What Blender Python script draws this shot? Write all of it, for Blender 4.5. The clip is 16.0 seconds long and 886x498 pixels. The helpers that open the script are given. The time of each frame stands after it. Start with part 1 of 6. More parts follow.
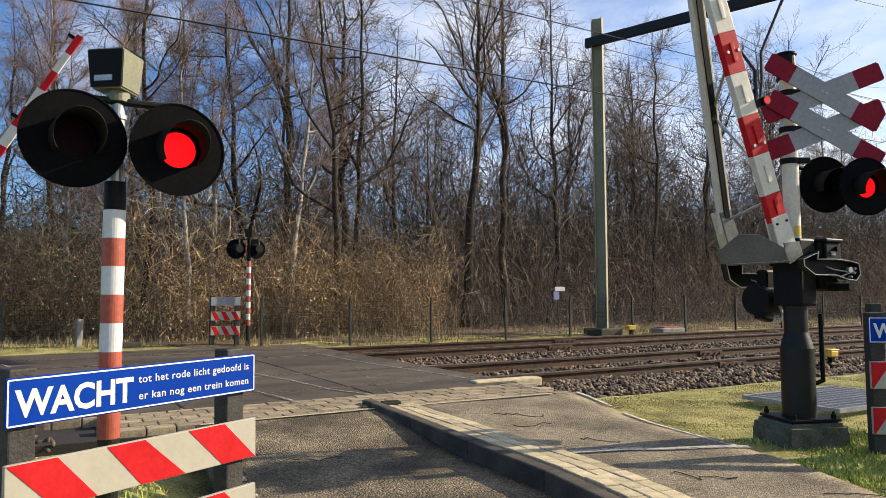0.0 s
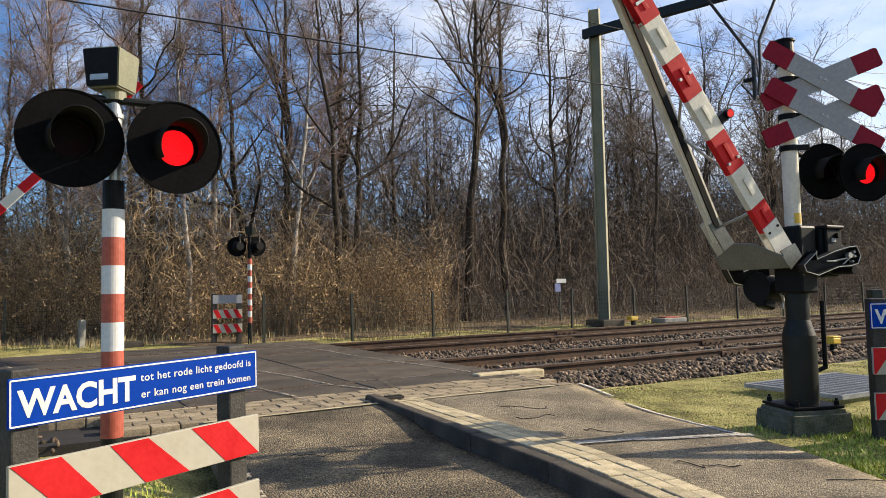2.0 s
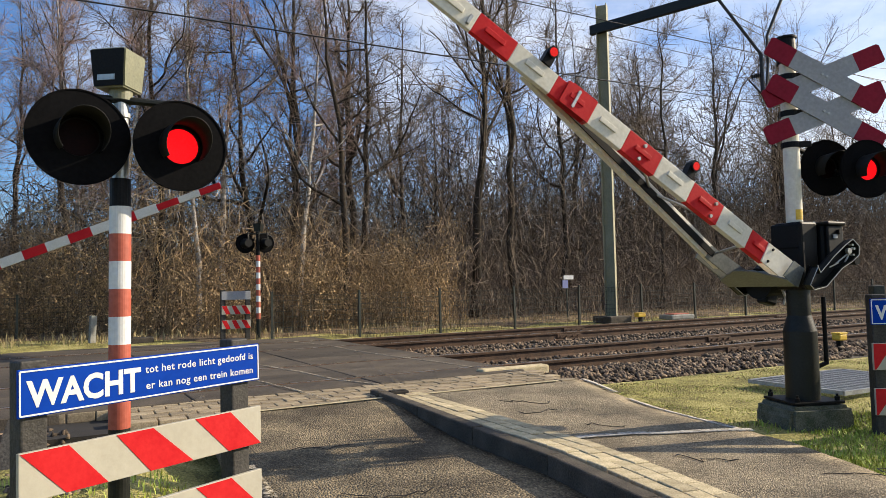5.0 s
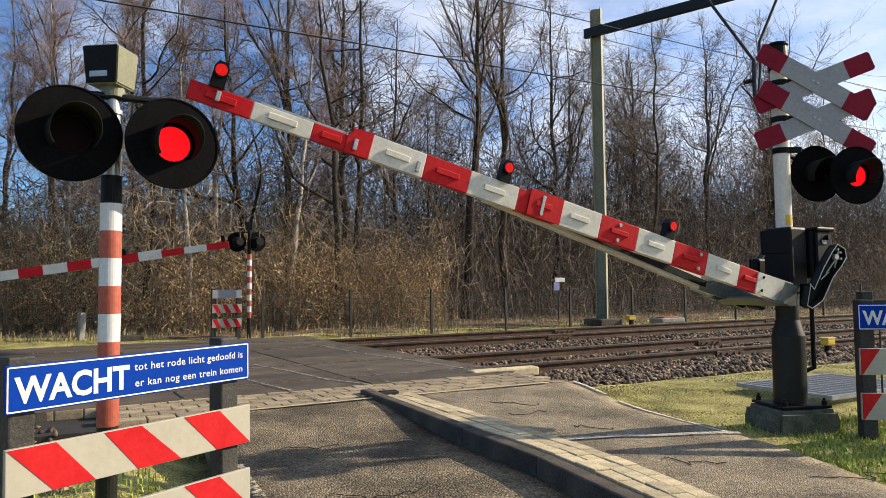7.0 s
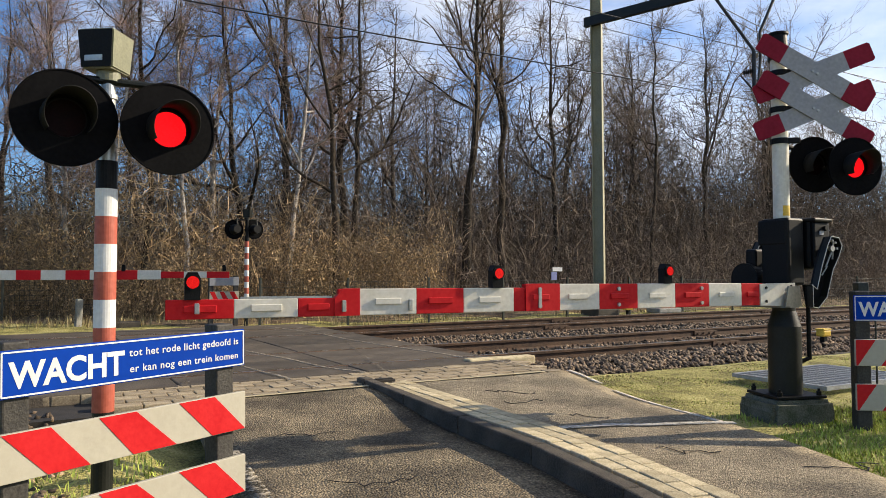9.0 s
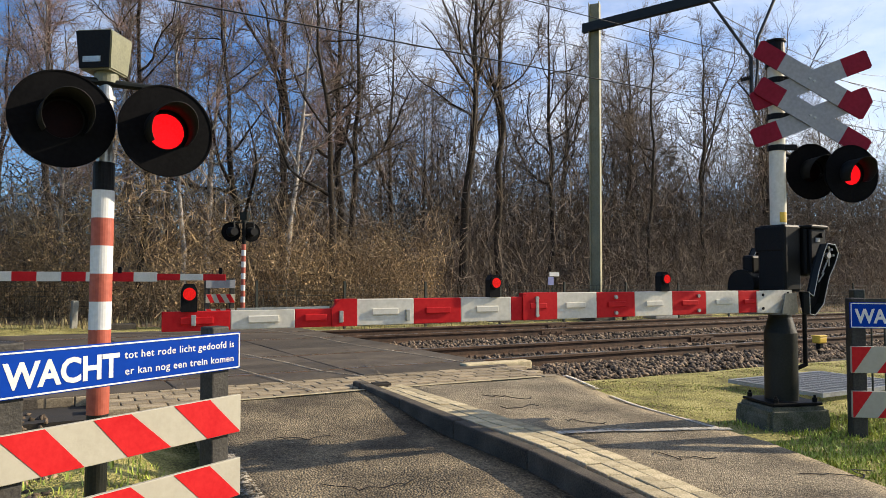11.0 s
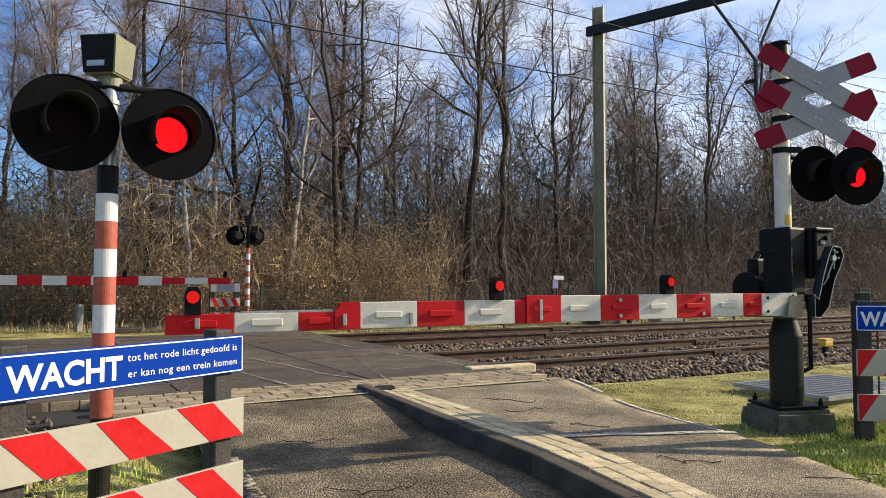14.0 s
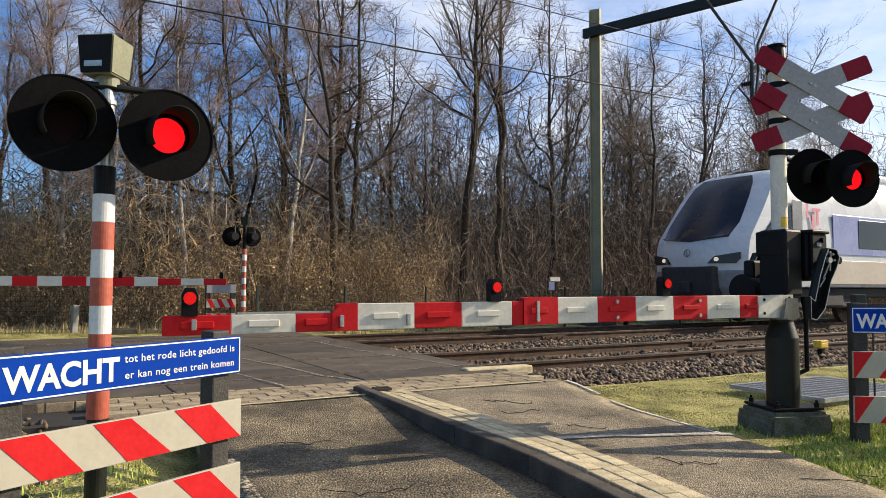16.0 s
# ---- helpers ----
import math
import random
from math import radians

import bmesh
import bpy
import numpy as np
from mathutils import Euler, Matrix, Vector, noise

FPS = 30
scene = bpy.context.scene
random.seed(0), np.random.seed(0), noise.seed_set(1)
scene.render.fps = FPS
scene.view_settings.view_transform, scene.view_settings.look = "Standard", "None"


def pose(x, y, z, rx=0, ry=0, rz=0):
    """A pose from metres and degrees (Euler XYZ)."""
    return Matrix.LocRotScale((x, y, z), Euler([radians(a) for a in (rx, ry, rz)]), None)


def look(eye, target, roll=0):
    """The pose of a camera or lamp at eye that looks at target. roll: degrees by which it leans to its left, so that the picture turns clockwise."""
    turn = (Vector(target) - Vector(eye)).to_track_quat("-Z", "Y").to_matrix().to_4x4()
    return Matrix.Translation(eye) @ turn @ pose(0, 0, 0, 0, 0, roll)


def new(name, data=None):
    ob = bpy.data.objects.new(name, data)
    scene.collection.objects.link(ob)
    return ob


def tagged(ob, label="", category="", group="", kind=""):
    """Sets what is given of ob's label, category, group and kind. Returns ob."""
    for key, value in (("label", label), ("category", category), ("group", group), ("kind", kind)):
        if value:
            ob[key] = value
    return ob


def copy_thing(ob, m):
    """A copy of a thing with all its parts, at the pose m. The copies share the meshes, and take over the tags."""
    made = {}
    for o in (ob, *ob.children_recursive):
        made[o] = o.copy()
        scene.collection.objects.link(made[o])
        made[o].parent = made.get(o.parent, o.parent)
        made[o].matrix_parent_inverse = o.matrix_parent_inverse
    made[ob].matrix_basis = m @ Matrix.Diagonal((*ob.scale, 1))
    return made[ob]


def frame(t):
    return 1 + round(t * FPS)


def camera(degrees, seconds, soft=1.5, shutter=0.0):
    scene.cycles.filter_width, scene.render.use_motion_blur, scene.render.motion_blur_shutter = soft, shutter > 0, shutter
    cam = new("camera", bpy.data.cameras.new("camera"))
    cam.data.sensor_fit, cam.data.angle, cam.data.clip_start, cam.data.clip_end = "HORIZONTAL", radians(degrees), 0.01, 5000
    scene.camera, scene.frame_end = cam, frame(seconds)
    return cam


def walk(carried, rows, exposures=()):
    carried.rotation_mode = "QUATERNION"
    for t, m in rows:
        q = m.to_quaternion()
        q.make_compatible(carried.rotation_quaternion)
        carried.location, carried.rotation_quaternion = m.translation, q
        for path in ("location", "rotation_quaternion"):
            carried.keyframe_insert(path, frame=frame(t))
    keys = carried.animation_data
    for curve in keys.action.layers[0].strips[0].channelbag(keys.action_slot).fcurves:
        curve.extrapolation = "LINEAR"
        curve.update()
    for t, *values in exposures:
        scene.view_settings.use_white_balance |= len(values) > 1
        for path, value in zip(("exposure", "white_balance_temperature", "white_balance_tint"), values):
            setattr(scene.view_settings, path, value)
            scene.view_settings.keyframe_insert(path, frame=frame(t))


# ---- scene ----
cam = camera(65.0, 16.0, soft=0.8)
PATH = [
    (0, (-0.0591, 0.0522, 0.9661), (-0.0669, 2.0476, 1.1012), -0.19),
    (0.5, (-0.0584, 0.0499, 0.9641), (-0.0598, 2.0458, 1.0928), -0.39),
    (1, (-0.0571, 0.0537, 0.9644), (-0.0514, 2.0497, 1.0896), -0.71),
    (1.5, (-0.0555, 0.0524, 0.9630), (-0.0558, 2.0486, 1.0855), -1.16),
    (2, (-0.0548, 0.0559, 0.9625), (-0.0651, 2.0523, 1.0810), -1.21),
    (2.5, (-0.0596, 0.0608, 0.9620), (-0.0748, 2.0575, 1.0759), -1.19),
    (3, (-0.0650, 0.0602, 0.9588), (-0.0832, 2.0569, 1.0717), -1.40),
    (3.5, (-0.0649, 0.0457, 0.9580), (-0.0881, 2.0427, 1.0666), -1.70),
    (4, (-0.0290, 0.0181, 0.9550), (-0.0554, 2.0148, 1.0660), -1.56),
    (6.5, (-0.0010, -0.0105, 0.9541), (-0.0360, 1.9863, 1.0612), -0.64),
    (7, (-0.0027, -0.0118, 0.9537), (-0.0168, 1.9850, 1.0659), -0.55),
    (7.5, (-0.0079, -0.0133, 0.9550), (-0.0149, 1.9835, 1.0673), -0.33),
    (8, (-0.0072, -0.0117, 0.9531), (-0.0116, 1.9855, 1.0596), -0.32),
    (8.5, (0.0021, -0.0057, 0.9532), (-0.0066, 1.9923, 1.0412), -0.27),
    (9, (0.0030, -0.0036, 0.9499), (-0.0053, 1.9948, 1.0303), -0.16),
    (11.5, (0.0021, 0.0004, 0.9496), (0.0029, 1.9982, 1.0434), 0.27),
    (12, (0.0019, 0.0016, 0.9516), (0.0061, 1.9998, 1.0363), 0.05),
    (12.5, (0.0000, -0.0000, 0.9500), (-0.0000, 1.9979, 1.0420), 0.00),
    (13, (0.0051, -0.0057, 0.9473), (-0.0038, 1.9917, 1.0486), -0.03),
    (13.5, (0.0090, 0.0034, 0.9483), (-0.0078, 2.0006, 1.0519), -0.20),
    (14, (0.0089, 0.0023, 0.9459), (-0.0038, 1.9996, 1.0487), 0.18),
    (14.5, (0.0063, 0.0027, 0.9480), (0.0002, 1.9998, 1.0564), 0.47),
    (15, (0.0019, 0.0057, 0.9498), (-0.0010, 2.0030, 1.0530), 0.40),
    (15.5, (0.0016, 0.0042, 0.9475), (-0.0008, 2.0016, 1.0496), 0.37),
    (16, (0.0017, 0.0031, 0.9464), (-0.0002, 2.0003, 1.0531), 0.28),
]
walk(cam, [(t, look(eye, target, roll)) for t, eye, target, roll in PATH])

# ---- world, sun ----
ANG = 28.405                      # the railway's bearing, degrees from +x
DX, DY = math.cos(radians(ANG)), math.sin(radians(ANG))


def flat(u, v):
    """World x, y of a point u metres along and v metres across the railway."""
    return u * DX - v * DY, u * DY + v * DX


def site(u, v, z=0.0, turn=0.0):
    return pose(*flat(u, v), z, 0, 0, ANG + turn)


TRACK_TURN = 2.2                  # the rails lie a little askew to the road's edges


def track_flat(s, w):
    """World x, y of a point s metres along and w metres across the two tracks."""
    c, d = math.cos(radians(ANG + TRACK_TURN)), math.sin(radians(ANG + TRACK_TURN))
    x0, y0 = flat(6.0, 0.0)
    return x0 + (s - 6.0) * c - w * d, y0 + (s - 6.0) * d + w * c


def track_site(s, w, z=0.0, turn=0.0):
    return pose(*track_flat(s, w), z, 0, 0, ANG + TRACK_TURN + turn)


SUN_DIR = Vector((0.878, 0.222, 0.43)).normalized()
sun = new("sun", bpy.data.lights.new("sun", "SUN"))
sun.data.energy, sun.data.angle, sun.data.color = 5.0, radians(0.6), (1.0, 0.86, 0.66)
sun.matrix_basis = look((0, 0, 0), tuple(-SUN_DIR)) @ Matrix()
sun.location = (20, 6, 12)

world = bpy.data.worlds.new("sky")
scene.world = world
world.use_nodes = True
wn, wl = world.node_tree.nodes, world.node_tree.links
wn.clear()
w_out, w_bg = wn.new("ShaderNodeOutputWorld"), wn.new("ShaderNodeBackground")
w_sky = wn.new("ShaderNodeTexSky")
w_sky.sky_type, w_sky.sun_disc = "NISHITA", False
w_sky.sun_elevation = math.asin(SUN_DIR.z)
w_sky.sun_rotation = math.atan2(SUN_DIR.x, SUN_DIR.y)
w_sky.air_density, w_sky.dust_density, w_sky.ozone_density = 1.15, 0.15, 5.0
w_co, w_map = wn.new("ShaderNodeTexCoord"), wn.new("ShaderNodeMapping")
w_map.inputs["Scale"].default_value = (1.6, 1.6, 3.6)
w_map.inputs["Location"].default_value = (1.7, 0.6, 0.1)
w_noise, w_ramp, w_mix = wn.new("ShaderNodeTexNoise"), wn.new("ShaderNodeValToRGB"), wn.new("ShaderNodeMixRGB")
w_noise.inputs["Scale"].default_value, w_noise.inputs["Detail"].default_value = 2.1, 7.0
w_noise.inputs["Roughness"].default_value = 0.55
w_ramp.color_ramp.elements[0].position, w_ramp.color_ramp.elements[1].position = 0.47, 0.86
w_mix.inputs["Color2"].default_value = (10, 10.2, 10.6, 1)
wl.new(w_co.outputs["Generated"], w_map.inputs["Vector"])
wl.new(w_map.outputs["Vector"], w_noise.inputs["Vector"])
# thin cloud grows denser towards the sun
w_dot, w_more = wn.new("ShaderNodeVectorMath"), wn.new("ShaderNodeMath")
w_dot.operation, w_more.operation = "DOT_PRODUCT", "MULTIPLY_ADD"
w_dot.inputs[1].default_value = tuple(SUN_DIR)
w_more.inputs[1].default_value = 0.20
wl.new(w_co.outputs["Generated"], w_dot.inputs[0])
wl.new(w_dot.outputs["Value"], w_more.inputs[0])
wl.new(w_noise.outputs["Fac"], w_more.inputs[2])
wl.new(w_more.outputs[0], w_ramp.inputs["Fac"])
wl.new(w_ramp.outputs["Color"], w_mix.inputs["Fac"])
w_tint = wn.new("ShaderNodeMixRGB")
w_tint.blend_type = "MULTIPLY"
w_tint.inputs["Fac"].default_value, w_tint.inputs["Color2"].default_value = 1.0, (0.98, 1.16, 1.42, 1)
wl.new(w_sky.outputs["Color"], w_tint.inputs["Color1"])
wl.new(w_tint.outputs["Color"], w_mix.inputs["Color1"])
wl.new(w_mix.outputs["Color"], w_bg.inputs["Color"])
w_bg.inputs["Strength"].default_value = 0.08
wl.new(w_bg.outputs["Background"], w_out.inputs["Surface"])
scene.view_settings.exposure = 0.57


# ---- materials ----
def stuff_mat(name, a, b, rough=0.8, metal=0.0, scale=8.0, fine=120.0, bump=0.15, spec=0.4, vary=0.0, island=0.0, c=None, far=0.01, chips=0.0, worn=0.0):
    """Two colours mixed by a coarse and a fine noise, with fine relief; vary: by object, island: by loose piece."""
    m = bpy.data.materials.new(name)
    m.use_nodes = True
    nt, ns, ln = m.node_tree, m.node_tree.nodes, m.node_tree.links
    p = ns["Principled BSDF"]
    co = ns.new("ShaderNodeTexCoord")
    n1, n2 = ns.new("ShaderNodeTexNoise"), ns.new("ShaderNodeTexNoise")
    n1.inputs["Scale"].default_value, n1.inputs["Detail"].default_value = scale, 5
    n2.inputs["Scale"].default_value, n2.inputs["Detail"].default_value = fine, 3
    ln.new(co.outputs["Object"], n1.inputs["Vector"])
    ln.new(co.outputs["Object"], n2.inputs["Vector"])
    add = ns.new("ShaderNodeMath")
    add.operation = "MULTIPLY_ADD"
    add.inputs[1].default_value = 0.5
    ln.new(n2.outputs["Fac"], add.inputs[0])
    half = ns.new("ShaderNodeMath")
    half.operation = "MULTIPLY"
    half.inputs[1].default_value = 0.5
    ln.new(n1.outputs["Fac"], half.inputs[0])
    ln.new(half.outputs[0], add.inputs[2])
    ramp = ns.new("ShaderNodeValToRGB")
    e = ramp.color_ramp.elements
    e[0].position, e[0].color, e[1].position, e[1].color = 0.36, (*a, 1), 0.64, (*b, 1)
    if c:
        k = e.new(0.5)
        k.color = (*c, 1)
    ln.new(add.outputs[0], ramp.inputs["Fac"])
    out = ramp.outputs["Color"]
    if vary or island:
        r = ns.new("ShaderNodeObjectInfo").outputs["Random"] if vary else ns.new("ShaderNodeNewGeometry").outputs["Random Per Island"]
        rng = ns.new("ShaderNodeMapRange")
        amount = vary or island
        rng.inputs["To Min"].default_value, rng.inputs["To Max"].default_value = 1 - amount, 1 + amount
        ln.new(r, rng.inputs["Value"])
        mul = ns.new("ShaderNodeVectorMath")
        mul.operation = "SCALE"
        ln.new(out, mul.inputs[0])
        ln.new(rng.outputs["Result"], mul.inputs["Scale"])
        out = mul.outputs["Vector"]
    if chips:
        vo = ns.new("ShaderNodeTexVoronoi")
        vo.inputs["Scale"].default_value = chips
        ln.new(co.outputs["Object"], vo.inputs["Vector"])
        sep, cr = ns.new("ShaderNodeSeparateColor"), ns.new("ShaderNodeMapRange")
        cr.inputs["To Min"].default_value, cr.inputs["To Max"].default_value = 0.58, 1.42
        ln.new(vo.outputs["Color"], sep.inputs["Color"])
        ln.new(sep.outputs["Red"], cr.inputs["Value"])
        mc = ns.new("ShaderNodeVectorMath")
        mc.operation = "SCALE"
        ln.new(out, mc.inputs[0])
        ln.new(cr.outputs["Result"], mc.inputs["Scale"])
        out = mc.outputs["Vector"]
    if worn:
        wn_, th = ns.new("ShaderNodeTexNoise"), ns.new("ShaderNodeMapRange")
        wn_.inputs["Scale"].default_value, wn_.inputs["Detail"].default_value, wn_.inputs["Roughness"].default_value = 26, 7, 0.75
        ln.new(co.outputs["Object"], wn_.inputs["Vector"])
        th.inputs["From Min"].default_value, th.inputs["From Max"].default_value = worn - 0.05, worn + 0.08
        ln.new(wn_.outputs["Fac"], th.inputs["Value"])
        ln.new(th.outputs["Result"], p.inputs["Alpha"])
    ln.new(out, p.inputs["Base Color"])
    p.inputs["Roughness"].default_value, p.inputs["Metallic"].default_value = rough, metal
    p.inputs["Specular IOR Level"].default_value = spec
    rr = ns.new("ShaderNodeMapRange")
    rr.inputs["To Min"].default_value, rr.inputs["To Max"].default_value = max(rough - 0.12, 0.03), min(rough + 0.12, 1)
    ln.new(n1.outputs["Fac"], rr.inputs["Value"])
    ln.new(rr.outputs["Result"], p.inputs["Roughness"])
    if bump:
        bp = ns.new("ShaderNodeBump")
        bp.inputs["Strength"].default_value, bp.inputs["Distance"].default_value = bump, far
        ln.new(n2.outputs["Fac"] if not chips else vo.outputs["Distance"], bp.inputs["Height"])
        bp.invert = chips > 0
        ln.new(bp.outputs["Normal"], p.inputs["Normal"])
    return m


def glow_mat(name, colour, strength):
    m = bpy.data.materials.new(name)
    m.use_nodes = True
    p = m.node_tree.nodes["Principled BSDF"]
    p.inputs["Base Color"].default_value = (0.25 * colour[0], 0.25 * colour[1], 0.25 * colour[2], 1)
    p.inputs["Emission Color"].default_value = (*colour, 1)
    p.inputs["Emission Strength"].default_value = strength
    p.inputs["Roughness"].default_value, p.inputs["Specular IOR Level"].default_value = 0.4, 0.1
    nz, rp = m.node_tree.nodes.new("ShaderNodeTexVoronoi"), m.node_tree.nodes.new("ShaderNodeMapRange")
    nz.inputs["Scale"].default_value = 130
    rp.inputs["From Max"].default_value = 0.6
    rp.inputs["To Min"].default_value, rp.inputs["To Max"].default_value = strength * 1.35, strength * 0.6
    co = m.node_tree.nodes.new("ShaderNodeTexCoord")
    m.node_tree.links.new(co.outputs["Object"], nz.inputs["Vector"])
    m.node_tree.links.new(nz.outputs["Distance"], rp.inputs["Value"])
    m.node_tree.links.new(rp.outputs["Result"], p.inputs["Emission Strength"])
    return m


